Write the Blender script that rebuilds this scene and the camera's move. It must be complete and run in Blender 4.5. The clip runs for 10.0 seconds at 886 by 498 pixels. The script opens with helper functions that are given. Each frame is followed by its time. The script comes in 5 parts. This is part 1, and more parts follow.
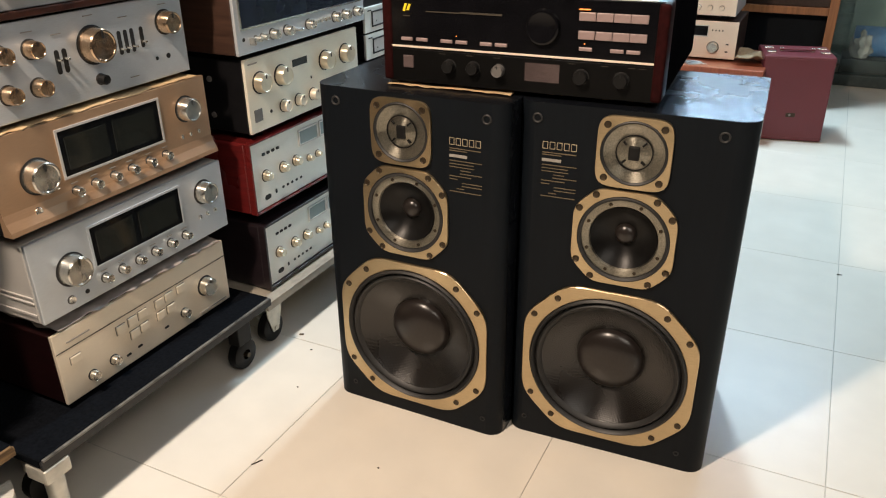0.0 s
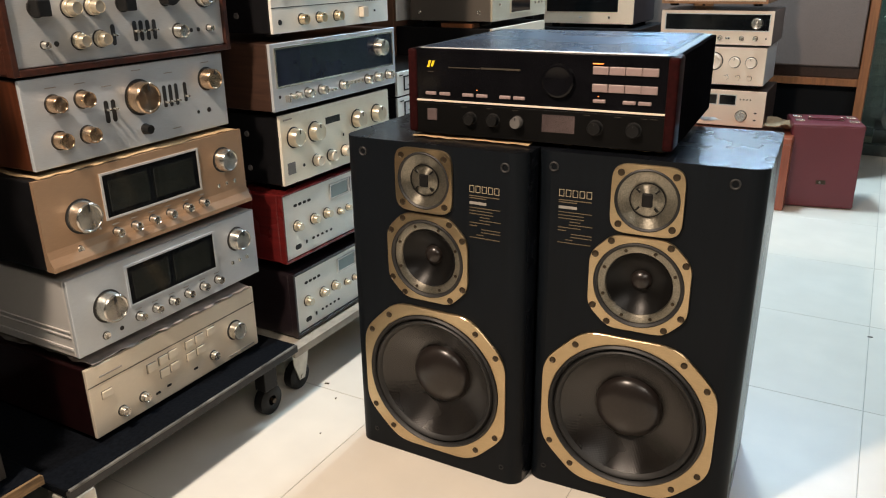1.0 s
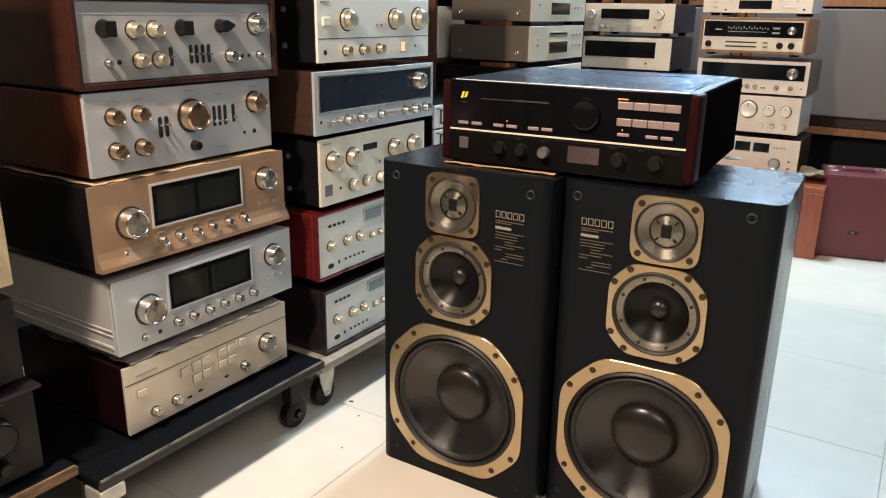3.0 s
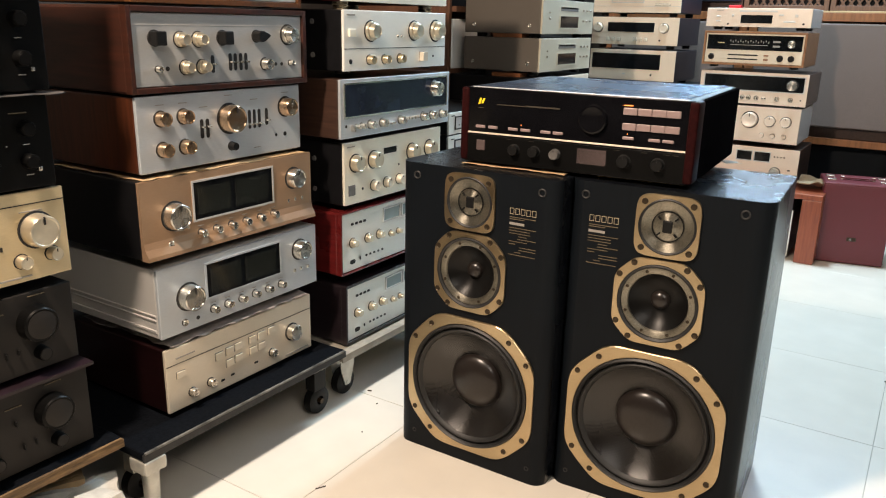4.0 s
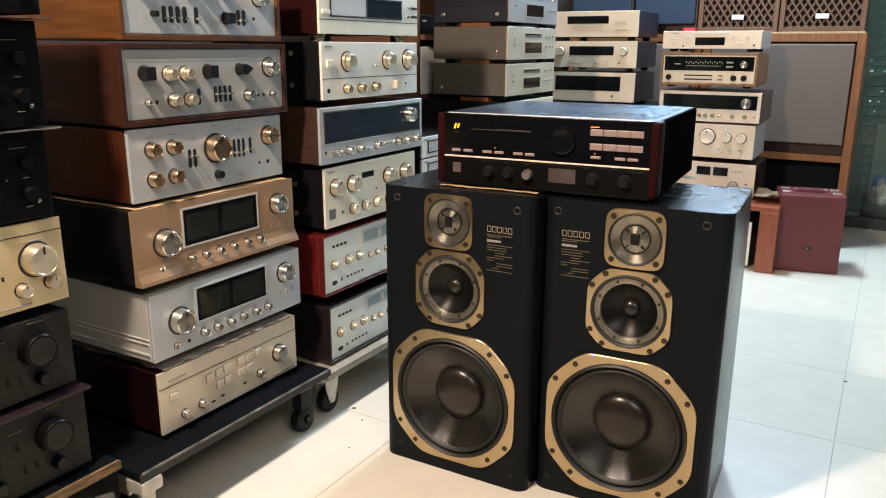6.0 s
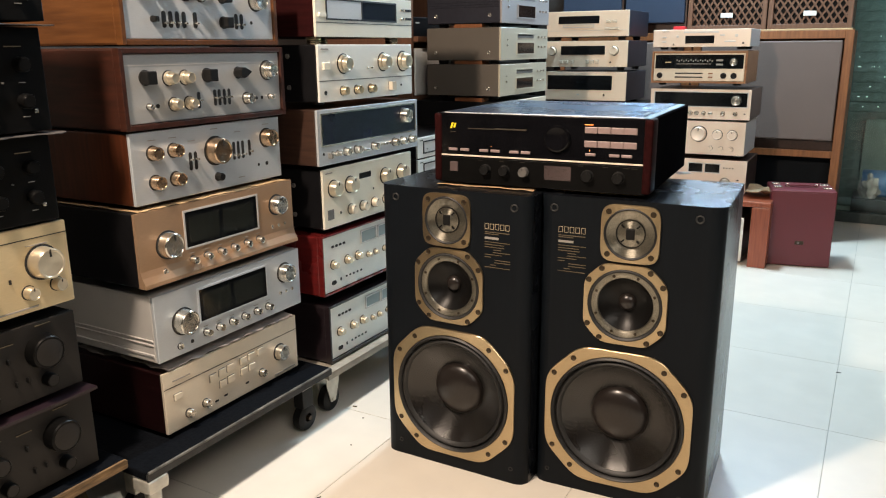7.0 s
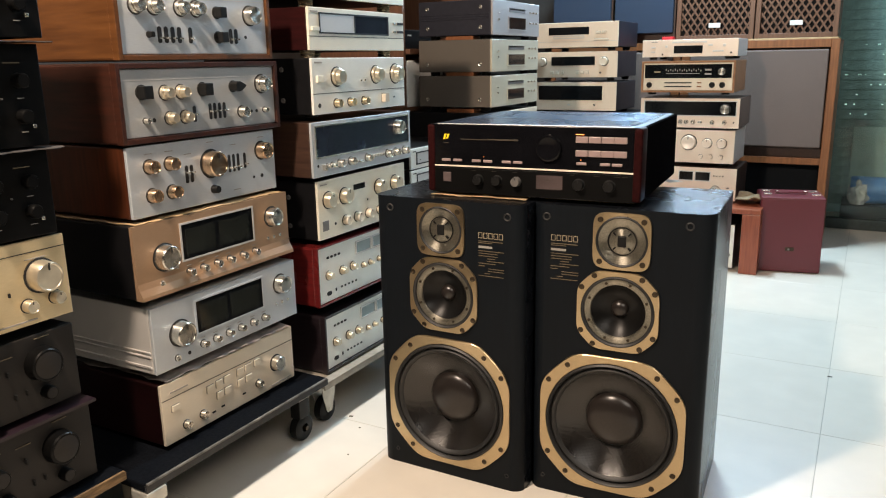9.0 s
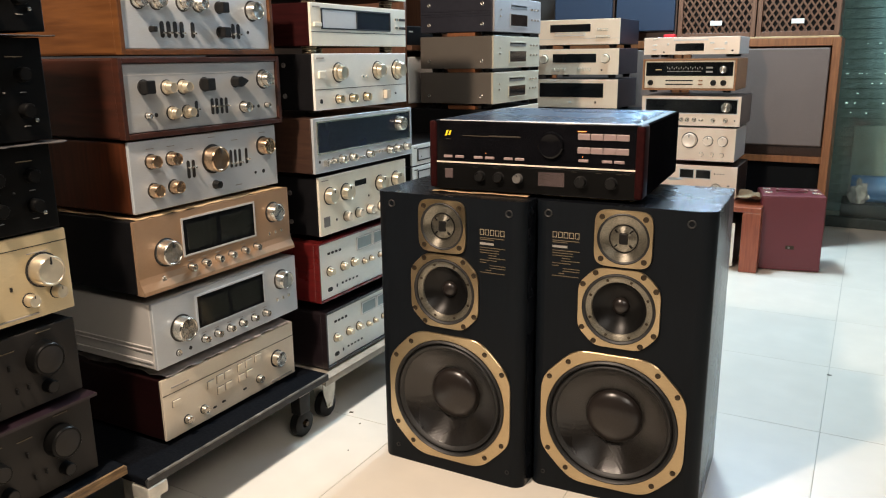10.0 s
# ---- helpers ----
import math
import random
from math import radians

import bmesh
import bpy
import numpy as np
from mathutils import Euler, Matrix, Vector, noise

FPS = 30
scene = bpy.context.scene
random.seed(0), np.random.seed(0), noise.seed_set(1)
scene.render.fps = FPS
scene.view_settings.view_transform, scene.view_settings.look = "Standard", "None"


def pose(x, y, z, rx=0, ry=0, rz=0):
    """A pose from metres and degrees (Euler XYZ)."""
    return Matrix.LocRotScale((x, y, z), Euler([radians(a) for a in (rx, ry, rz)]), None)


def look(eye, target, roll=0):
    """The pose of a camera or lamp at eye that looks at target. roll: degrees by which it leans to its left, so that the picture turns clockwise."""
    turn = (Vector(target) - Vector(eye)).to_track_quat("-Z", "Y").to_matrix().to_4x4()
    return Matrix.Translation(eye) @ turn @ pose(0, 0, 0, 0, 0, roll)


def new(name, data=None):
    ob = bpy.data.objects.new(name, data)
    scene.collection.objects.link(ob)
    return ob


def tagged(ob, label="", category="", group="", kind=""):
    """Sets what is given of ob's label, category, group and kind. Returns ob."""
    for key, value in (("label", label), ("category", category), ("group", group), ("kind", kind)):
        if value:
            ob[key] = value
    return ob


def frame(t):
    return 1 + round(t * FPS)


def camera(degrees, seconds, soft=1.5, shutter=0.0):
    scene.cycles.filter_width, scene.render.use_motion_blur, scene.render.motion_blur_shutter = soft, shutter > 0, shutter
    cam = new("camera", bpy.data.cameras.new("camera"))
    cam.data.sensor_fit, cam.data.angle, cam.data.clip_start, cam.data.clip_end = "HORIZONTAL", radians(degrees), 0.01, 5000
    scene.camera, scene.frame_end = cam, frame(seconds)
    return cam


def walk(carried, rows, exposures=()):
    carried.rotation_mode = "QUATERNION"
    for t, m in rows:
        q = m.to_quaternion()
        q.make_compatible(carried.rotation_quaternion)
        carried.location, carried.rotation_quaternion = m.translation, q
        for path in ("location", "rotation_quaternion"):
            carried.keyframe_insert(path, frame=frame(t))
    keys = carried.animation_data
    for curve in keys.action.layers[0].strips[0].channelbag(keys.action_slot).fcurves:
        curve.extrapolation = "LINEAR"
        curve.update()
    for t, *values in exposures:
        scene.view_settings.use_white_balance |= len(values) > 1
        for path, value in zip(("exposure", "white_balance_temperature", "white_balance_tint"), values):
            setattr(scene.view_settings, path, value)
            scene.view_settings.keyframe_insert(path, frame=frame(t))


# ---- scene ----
cam = camera(60.0, 10.0, soft=1.15)
PATH = [
    (0, (0.013, 0.037, 1.039), (-0.786, 1.649, 0.165), -0.6),
    (0.2, (0.031, 0.026, 1.039), (-0.795, 1.626, 0.169), -0.7),
    (0.5, (0.046, 0.006, 1.027), (-0.829, 1.615, 0.223), -0.6),
    (0.8, (0.064, 0.001, 1.012), (-0.85, 1.624, 0.285), -0.9),
    (1, (0.07, -0.003, 1.006), (-0.849, 1.632, 0.311), -0.9),
    (1.5, (0.078, -0.011, 0.993), (-0.84, 1.633, 0.317), -0.7),
    (2, (0.079, -0.017, 0.989), (-0.849, 1.628, 0.334), 0.2),
    (2.5, (0.092, -0.021, 0.988), (-0.879, 1.62, 0.384), 0.7),
    (2.7, (0.103, -0.032, 0.989), (-0.887, 1.599, 0.39), 0.8),
    (3.8, (0.154, -0.145, 0.995), (-0.884, 1.468, 0.418), 1.25),
    (4, (0.163, -0.176, 0.993), (-0.865, 1.443, 0.425), 1.3),
    (4.5, (0.173, -0.225, 0.997), (-0.819, 1.415, 0.425), 1.2),
    (5, (0.174, -0.246, 1.004), (-0.79, 1.418, 0.456), 1.2),
    (5.5, (0.177, -0.251, 1.006), (-0.789, 1.422, 0.49), 0.8),
    (7, (0.185, -0.291, 1.004), (-0.765, 1.394, 0.498), -0.5),
    (7.5, (0.184, -0.302, 1.006), (-0.764, 1.386, 0.505), -0.7),
    (8, (0.186, -0.305, 1.006), (-0.761, 1.386, 0.515), -0.8),
    (8.5, (0.185, -0.308, 1.007), (-0.756, 1.389, 0.524), -0.8),
    (9, (0.193, -0.31, 1.006), (-0.745, 1.39, 0.527), -1.0),
    (9.5, (0.196, -0.31, 1.005), (-0.743, 1.39, 0.526), -1.0),
    (10, (0.189, -0.313, 1.005), (-0.747, 1.387, 0.518), -0.7),
]
walk(cam, [(t, look(eye, target, roll)) for t, eye, target, roll in PATH],
     exposures=[(0, -0.18), (0.5, -0.23), (1, -0.16), (2, -0.06), (4.5, 0.02), (7, -0.02), (10, -0.03)])


# ---- light ----
world = bpy.data.worlds.new("world")
scene.world = world
world.use_nodes = True
world.node_tree.nodes["Background"].inputs[0].default_value = (0.55, 0.7, 0.9, 1)
world.node_tree.nodes["Background"].inputs[1].default_value = 0.05


def lamp(name, kind, energy, color, m, **more):
    data = bpy.data.lights.new(name, kind)
    data.energy, data.color = energy, color
    if kind == "AREA":
        data.shape, data.size, data.size_y = "RECTANGLE", more["size"], more["size_y"]
    else:
        data.shadow_soft_size = more["soft"]
    if kind == "SPOT":
        data.spot_size, data.spot_blend = radians(more["cone"]), 0.35
    ob = new(name, data)
    ob.matrix_world = m
    return ob


WARM, COOL = (1.0, 0.795, 0.625), (0.67, 0.875, 1.0)
lamp("warm_spot_lamp", "SPOT", 248, WARM, look((-0.83, -0.02, 2.13), (-0.75, 0.72, 0)), soft=0.06, cone=150)
lamp("cool_lamp", "AREA", 112, COOL, pose(-0.77, 3.45, 2.77), size=0.3, size_y=0.6)
# Unseen blue strip, added to lay a sheen on the upward faces.
lamp("back_sheen_lamp", "AREA", 22, (0.5, 0.74, 1.0), look((-0.3, 4.0, 1.66), (-0.3, 2.0, 0.8)), size=1.4, size_y=0.08)
# Unseen soft fill, added on the right to brighten the stack fronts.
lamp("right_fill_lamp", "AREA", 50, (1.0, 0.9, 0.79), look((1.3, -0.3, 2.7), (-1.0, 1.8, 0.6)), size=1.5, size_y=1.5)


# ---- materials ----
def material(name, color, rough=0.5, metal=0.0, grain=40.0, amount=0.15, stretch=(1, 1, 1), bump=0.0, second=None, coat=0.0,
             stain=0.12, transmission=0.0, emit=None, turned=0.0, spec=0.5):
    """A principled surface: grain and stains vary the colour, a fine bump and uneven gloss the surface."""
    m = bpy.data.materials.new(name)
    m.use_nodes = True
    nt = m.node_tree
    p = nt.nodes["Principled BSDF"]
    co = nt.nodes.new("ShaderNodeTexCoord")
    mp = nt.nodes.new("ShaderNodeMapping")
    mp.inputs["Scale"].default_value = stretch
    nt.links.new(co.outputs["Object"], mp.inputs["Vector"])
    n1 = nt.nodes.new("ShaderNodeTexNoise")
    n1.inputs["Scale"].default_value, n1.inputs["Detail"].default_value = grain, 6
    nt.links.new(mp.outputs["Vector"], n1.inputs["Vector"])
    n2 = nt.nodes.new("ShaderNodeTexNoise")
    n2.inputs["Scale"].default_value, n2.inputs["Detail"].default_value = 6.0, 4
    nt.links.new(co.outputs["Object"], n2.inputs["Vector"])
    mix = nt.nodes.new("ShaderNodeMix")
    mix.data_type = "RGBA"
    dark = second or tuple(c * (1 - amount) for c in color)
    light = color if second else tuple(min(1, c * (1 + amount)) for c in color)
    mix.inputs["A"].default_value, mix.inputs["B"].default_value = (*dark, 1), (*light, 1)
    ramp = nt.nodes.new("ShaderNodeMapRange")
    ramp.inputs["From Min"].default_value, ramp.inputs["From Max"].default_value = 0.3, 0.7
    nt.links.new(n1.outputs["Fac"], ramp.inputs["Value"])
    nt.links.new(ramp.outputs["Result"], mix.inputs["Factor"])
    st = nt.nodes.new("ShaderNodeMix")
    st.data_type, st.blend_type = "RGBA", "MULTIPLY"
    st.inputs["Factor"].default_value = 1.0
    r2 = nt.nodes.new("ShaderNodeMapRange")
    r2.inputs["From Min"].default_value, r2.inputs["From Max"].default_value = 0.3, 0.7
    r2.inputs["To Min"].default_value, r2.inputs["To Max"].default_value = 1 - stain, 1.0
    nt.links.new(n2.outputs["Fac"], r2.inputs["Value"])
    nt.links.new(mix.outputs["Result"], st.inputs["A"])
    nt.links.new(r2.outputs["Result"], st.inputs["B"])
    nt.links.new(st.outputs["Result"], p.inputs["Base Color"])
    rr = nt.nodes.new("ShaderNodeMapRange")
    rr.inputs["To Min"].default_value, rr.inputs["To Max"].default_value = max(0.02, rough * 0.8), min(1, rough * 1.2)
    nt.links.new(n2.outputs["Fac"], rr.inputs["Value"])
    nt.links.new(rr.outputs["Result"], p.inputs["Roughness"])
    p.inputs["Metallic"].default_value = metal
    p.inputs["Coat Weight"].default_value = coat
    p.inputs["Coat Roughness"].default_value = 0.12
    p.inputs["Transmission Weight"].default_value = transmission
    p.inputs["Specular IOR Level"].default_value = spec
    if turned:
        tn = nt.nodes.new("ShaderNodeTangent")
        tn.direction_type, tn.axis = "RADIAL", "Y"
        nt.links.new(tn.outputs["Tangent"], p.inputs["Tangent"])
        p.inputs["Anisotropic"].default_value, p.inputs["Anisotropic Rotation"].default_value = turned, 0.25
    if emit:
        p.inputs["Emission Color"].default_value, p.inputs["Emission Strength"].default_value = (*emit[0], 1), emit[1]
    if bump:
        b = nt.nodes.new("ShaderNodeBump")
        b.inputs["Strength"].default_value, b.inputs["Distance"].default_value = bump, 0.002
        nt.links.new(n1.outputs["Fac"], b.inputs["Height"])
        nt.links.new(b.outputs["Normal"], p.inputs["Normal"])
    return m


BRUSH = (2, 60, 60)
WOODX, WOODZ, WOODY = (2, 25, 25), (25, 25, 2), (25, 2, 25)
SILVER = material("brushed_silver", (0.58, 0.625, 0.665), 0.38, 0.45, 30, 0.08, BRUSH, 0.03)
PALEWRAP = material("pale_wrapping_film", (0.55, 0.55, 0.52), 0.35, 0, 18, 0.25, bump=0.4)
CHARCOAL = material("charcoal_face", (0.017, 0.0155, 0.0145), 0.5, 0, 30, 0.15, BRUSH, 0.02, spec=0.2)
SATIN = material("satin_silver", (0.62, 0.61, 0.59), 0.42, 0.4, 30, 0.06, BRUSH, 0.02)
CHAMP = material("champagne_gold", (0.45, 0.295, 0.185), 0.4, 0.5, 30, 0.08, BRUSH, 0.02)
PALEGOLD = material("pale_gold", (0.76, 0.68, 0.55), 0.42, 0.35, 30, 0.07, BRUSH, 0.02)
YELLOWGOLD = material("yellow_gold", (0.64, 0.52, 0.32), 0.38, 0.5, 30, 0.07, BRUSH, 0.02)
CREAM = material("cream_face", (0.86, 0.82, 0.69), 0.4, 0.25, 30, 0.05, BRUSH, 0.01)
WHITE = material("white_face", (0.86, 0.86, 0.8), 0.4, 0.25, 30, 0.05, BRUSH, 0.01)
PINKISH = material("pinkish_silver", (0.84, 0.71, 0.59), 0.4, 0.25, 30, 0.05, BRUSH, 0.01)
CHROME = material("turned_metal", (0.72, 0.69, 0.62), 0.26, 0.95, 60, 0.08, turned=0.8)
GOLDKNOB = material("gold_knob_metal", (0.74, 0.6, 0.4), 0.27, 0.9, 60, 0.08, turned=0.8)
BLACKMET = material("black_metal", (0.006, 0.006, 0.007), 0.42, 0.0, 60, 0.2, (1, 1, 1), 0.03, spec=0.22)
DEEPGOLD = material("deep_champagne", (0.84, 0.71, 0.56), 0.4, 0.25, 30, 0.06, BRUSH, 0.02)
WHITEBOX = material("white_lacquer", (0.86, 0.86, 0.84), 0.5, 0, 20, 0.04)
REDLED = material("red_led", (0.9, 0.05, 0.05), 0.4, emit=((1, 0.03, 0.03), 6))
SHUTPALE = material("pale_green_board", (0.22, 0.27, 0.25), 0.6, 0, 10, 0.15)
# Weak glow that stands for reflections on the shutter, no lamp.
WHITEGLINT = material("white_glint", (0.8, 0.85, 0.8), 0.4, emit=((0.85, 1, 0.9), 1.2))
SOFTGOLD = material("soft_champagne_knob", (0.7, 0.62, 0.48), 0.3, 0.8, 60, 0.06, turned=0.6)
AMBERWOOD = material("golden_walnut", (0.12, 0.047, 0.014), 0.36, 0, 4, 0.1, WOODY, 0.05, second=(0.07, 0.026, 0.008), coat=0.15)
INKWOOD = material("ink_dark_wood", (0.02, 0.014, 0.017), 0.32, 0, 4, 0.1, WOODY, 0.04, second=(0.012, 0.008, 0.01), coat=0.2)
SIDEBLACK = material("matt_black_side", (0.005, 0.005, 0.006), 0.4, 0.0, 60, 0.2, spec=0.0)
COPPERKNOB = material("copper_gold_knob", (0.62, 0.44, 0.29), 0.24, 0.95, 60, 0.08, turned=0.8)
DEEPRED = material("deep_red_wood", (0.012, 0.003, 0.0036), 0.36, 0, 4, 0.1, WOODY, 0.04, second=(0.006, 0.0018, 0.002), spec=0.25)
PURPLE = material("purple_sheet", (0.012, 0.005, 0.009), 0.45, 0, 20, 0.2, bump=0.2)
OLIVE = material("olive_champagne", (0.6, 0.55, 0.43), 0.42, 0.35, 30, 0.06, BRUSH, 0.02)
MAUVE = material("mauve_button", (0.3, 0.22, 0.21), 0.42, 0.2, 40, 0.08)
MARK = material("pale_gold_print", (0.4, 0.33, 0.22), 0.5)
DIMPRINT = material("dim_gold_print", (0.13, 0.1, 0.06), 0.5)
FAINT = material("faint_print", (0.035, 0.028, 0.018), 0.6)
DIMWRAP = material("dull_grey_wrap", (0.07, 0.066, 0.064), 0.4, 0, 20, 0.4, bump=0.7)
TOPBLACK = material("satin_black_cover", (0.009, 0.011, 0.015), 0.4, 0, 60, 0.2, bump=0.02, spec=0.4)
# The blue here is reflected light painted into a black cover's colour.
TOPSHEEN = material("sheen_tinted_top_cover", (0.085, 0.14, 0.23), 0.27, 0.85, 60, 0.05, stain=0.3)
TAUPE = material("taupe_metal", (0.16, 0.14, 0.118), 0.38, 0.4, 60, 0.03, BRUSH, 0.01, stain=0.06)
DUSK = material("dusky_grey_face", (0.42, 0.39, 0.38), 0.42, 0.4, 30, 0.06, BRUSH, 0.02)
GREYMET = material("dark_grey_metal", (0.19, 0.18, 0.17), 0.42, 0.5, 60, 0.1, (1, 1, 1), 0.02)
NAVYMET = material("dark_navy_metal", (0.034, 0.035, 0.048), 0.4, 0.5, 60, 0.1)
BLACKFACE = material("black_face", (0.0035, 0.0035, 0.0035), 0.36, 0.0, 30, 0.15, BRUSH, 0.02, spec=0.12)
BLACKPL = material("black_plastic", (0.009, 0.009, 0.009), 0.4, 0.0, 80, 0.2, spec=0.16)
SLOT = material("dark_slot", (0.006, 0.0055, 0.005), 0.6, 0.0, 80, 0.2)
GLASSY = material("dark_display_glass", (0.006, 0.007, 0.008), 0.1, 0.0, 20, 0.3, coat=0.1, spec=0.35)
BLUEGLASS = material("blue_dial_glass", (0.014, 0.018, 0.032), 0.12, 0.0, 12, 0.3, coat=0.1, spec=0.4)
METER = material("meter_glass", (0.2, 0.26, 0.26), 0.15, 0.0, 12, 0.1, coat=0.4)
METERDARK = material("unlit_meter", (0.016, 0.018, 0.016), 0.12, 0, 12, 0.2, coat=0.4)
GLOSSBLACK = material("gloss_black_panel", (0.004, 0.004, 0.005), 0.12, 0.0, 20, 0.3, coat=0.05, spec=0.22)
PRINT = material("grey_print", (0.3, 0.28, 0.25), 0.6)
GOLDPRINT = material("gold_print", (0.62, 0.46, 0.24), 0.5)
YELLOW = material("yellow_emblem", (0.85, 0.62, 0.02), 0.5)
WALNUT = material("walnut_veneer", (0.075, 0.021, 0.008), 0.36, 0, 5, 0.1, WOODZ, 0.05, second=(0.038, 0.011, 0.0045), coat=0.15)
PLUM = material("plum_walnut", (0.055, 0.017, 0.01), 0.34, 0, 4, 0.1, WOODY, 0.05, second=(0.022, 0.009, 0.006), coat=0.2)
DARKWOOD = material("dark_walnut", (0.06, 0.032, 0.022), 0.35, 0, 4, 0.1, WOODY, 0.05, second=(0.03, 0.016, 0.012), coat=0.2)
ROSEWOOD = material("dark_rosewood", (0.026, 0.006, 0.0062), 0.36, 0, 4, 0.1, WOODY, 0.04, second=(0.014, 0.004, 0.004), spec=0.02)
CHERRY = material("red_cherry_wood", (0.12, 0.011, 0.011), 0.28, 0, 4, 0.1, WOODY, 0.04, second=(0.07, 0.007, 0.007), coat=0.15)
OAK = material("orange_oak", (0.27, 0.098, 0.032), 0.45, 0, 4, 0.1, WOODZ, 0.06, second=(0.165, 0.057, 0.019))
TEAK = material("teak_case", (0.36, 0.17, 0.075), 0.42, 0, 4, 0.1, WOODX, 0.06, second=(0.24, 0.1, 0.04))
TABLEWOOD = material("red_brown_wood", (0.34, 0.09, 0.04), 0.35, 0, 4, 0.1, WOODZ, 0.05, second=(0.22, 0.05, 0.024), coat=0.2)
VINYL = material("black_ash_vinyl", (0.007, 0.0085, 0.0115), 0.27, 0, 4, 0.1, WOODZ, 0.05, second=(0.0035, 0.0042, 0.006), spec=0.5)
BAFFLE = material("black_baffle", (0.004, 0.0062, 0.009), 0.5, 0, 4, 0.1, WOODZ, 0.06, second=(0.003, 0.0046, 0.0068), spec=0.15)
BRASS = material("brushed_brass", (0.63, 0.49, 0.3), 0.3, 1.0, 40, 0.1, (2, 60, 60), 0.015, stain=0.25, turned=0.72)
CAP = material("dust_cap", (0.016, 0.0125, 0.011), 0.3, 0, 160, 0.2, bump=0.05, spec=0.5)
RUBBER = material("black_rubber", (0.012, 0.012, 0.012), 0.5, 0, 80, 0.2)
GREYRUB = material("grey_rubber", (0.014, 0.014, 0.014), 0.6, 0, 80, 0.2)
MESH = material("grey_mesh_ring", (0.3, 0.28, 0.23), 0.36, 0.95, 420, 0.3, turned=0.85)
DARKCONE = material("dark_mid_cone", (0.0045, 0.0043, 0.0042), 0.36, 0, 300, 0.2, bump=0.1, turned=0.6, spec=0.25)
WEAVE = material("woven_cone", (0.007, 0.0058, 0.0052), 0.26, 0, 420, 0.25, turned=0.8, spec=0.75)


def woven(m, pitch, depth):
    """Adds the relief of a fine diagonal weave."""
    nt = m.node_tree
    co = nt.nodes.new("ShaderNodeTexCoord")
    sp = nt.nodes.new("ShaderNodeSeparateXYZ")
    nt.links.new(co.outputs["Object"], sp.inputs["Vector"])
    waves = []
    for op in ("ADD", "SUBTRACT"):
        a = nt.nodes.new("ShaderNodeMath")
        a.operation = op
        nt.links.new(sp.outputs["X"], a.inputs[0])
        nt.links.new(sp.outputs["Z"], a.inputs[1])
        b = nt.nodes.new("ShaderNodeMath")
        b.operation = "MULTIPLY"
        b.inputs[1].default_value = 4.4 / pitch
        nt.links.new(a.outputs[0], b.inputs[0])
        c = nt.nodes.new("ShaderNodeMath")
        c.operation = "SINE"
        nt.links.new(b.outputs[0], c.inputs[0])
        waves.append(c)
    d = nt.nodes.new("ShaderNodeMath")
    d.operation = "MULTIPLY"
    for i in (0, 1):
        nt.links.new(waves[i].outputs[0], d.inputs[i])
    bp = nt.nodes.new("ShaderNodeBump")
    bp.inputs["Strength"].default_value, bp.inputs["Distance"].default_value = depth, 0.0006
    nt.links.new(d.outputs[0], bp.inputs["Height"])
    nt.links.new(bp.outputs["Normal"], nt.nodes["Principled BSDF"].inputs["Normal"])


woven(WEAVE, 0.0042, 0.16)
woven(MESH, 0.003, 0.1)
DIMMAUVE = material("dim_mauve_panel", (0.11, 0.08, 0.078), 0.42, 0.2, 40, 0.08)
WARMSILVER = material("warm_brushed_silver", (0.47, 0.485, 0.49), 0.38, 0.45, 30, 0.08, BRUSH, 0.03)
BOLT = material("dark_bolt", (0.05, 0.035, 0.02), 0.35, 0.6, 60, 0.2)
CARD = material("cardboard", (0.5, 0.36, 0.2), 0.85, 0, 30, 0.15, bump=0.1)
PLASTIC = material("crumpled_plastic", (0.34, 0.31, 0.3), 0.2, 0, 20, 0.4, bump=0.7)
DOLLYTOP = material("black_carpet_board", (0.0045, 0.0055, 0.0075), 0.6, 0, 150, 0.4, bump=0.3, spec=0.03)
DOLLYEDGE = material("worn_grey_edge", (0.018, 0.018, 0.019), 0.5, 0.1, 40, 0.4, bump=0.2)
WORN = material("chipped_edge", (0.26, 0.25, 0.23), 0.5, 0.1, 25, 0.6, second=(0.02, 0.02, 0.02))
GREYBOARD = material("grey_painted_board", (0.32, 0.29, 0.24), 0.7, 0, 30, 0.2, bump=0.2)
PLY = material("raw_wood_strip", (0.3, 0.18, 0.075), 0.75, 0, 9, 0.1, (3, 3, 25), 0.25, second=(0.1, 0.06, 0.03), stain=0.5)
STEEL = material("zinc_plate", (0.55, 0.53, 0.47), 0.45, 0.6, 30, 0.2)
GRILLE = material("grey_grille_cloth", (0.15, 0.112, 0.096), 0.9, 0, 400, 0.25, bump=0.3)
NAVY = material("navy_grille_cloth", (0.016, 0.03, 0.06), 0.85, 0, 400, 0.25, bump=0.3)
LATTICE = material("lattice_wood", (0.16, 0.075, 0.04), 0.5, 0, 4, 0.1, WOODZ, 0.05, second=(0.1, 0.045, 0.025))
BURGUNDY = material("burgundy_leatherette", (0.13, 0.022, 0.03), 0.42, 0, 250, 0.2, bump=0.25)
CLOTH = material("cream_cloth", (0.3, 0.22, 0.13), 0.9, 0, 60, 0.2, bump=0.4)
REDPL = material("red_plastic", (0.75, 0.02, 0.03), 0.4)
LABEL = material("white_label", (0.75, 0.73, 0.68), 0.6)
PLASTER = material("white_plaster", (0.4, 0.4, 0.4), 0.8, 0, 20, 0.05, bump=0.05)
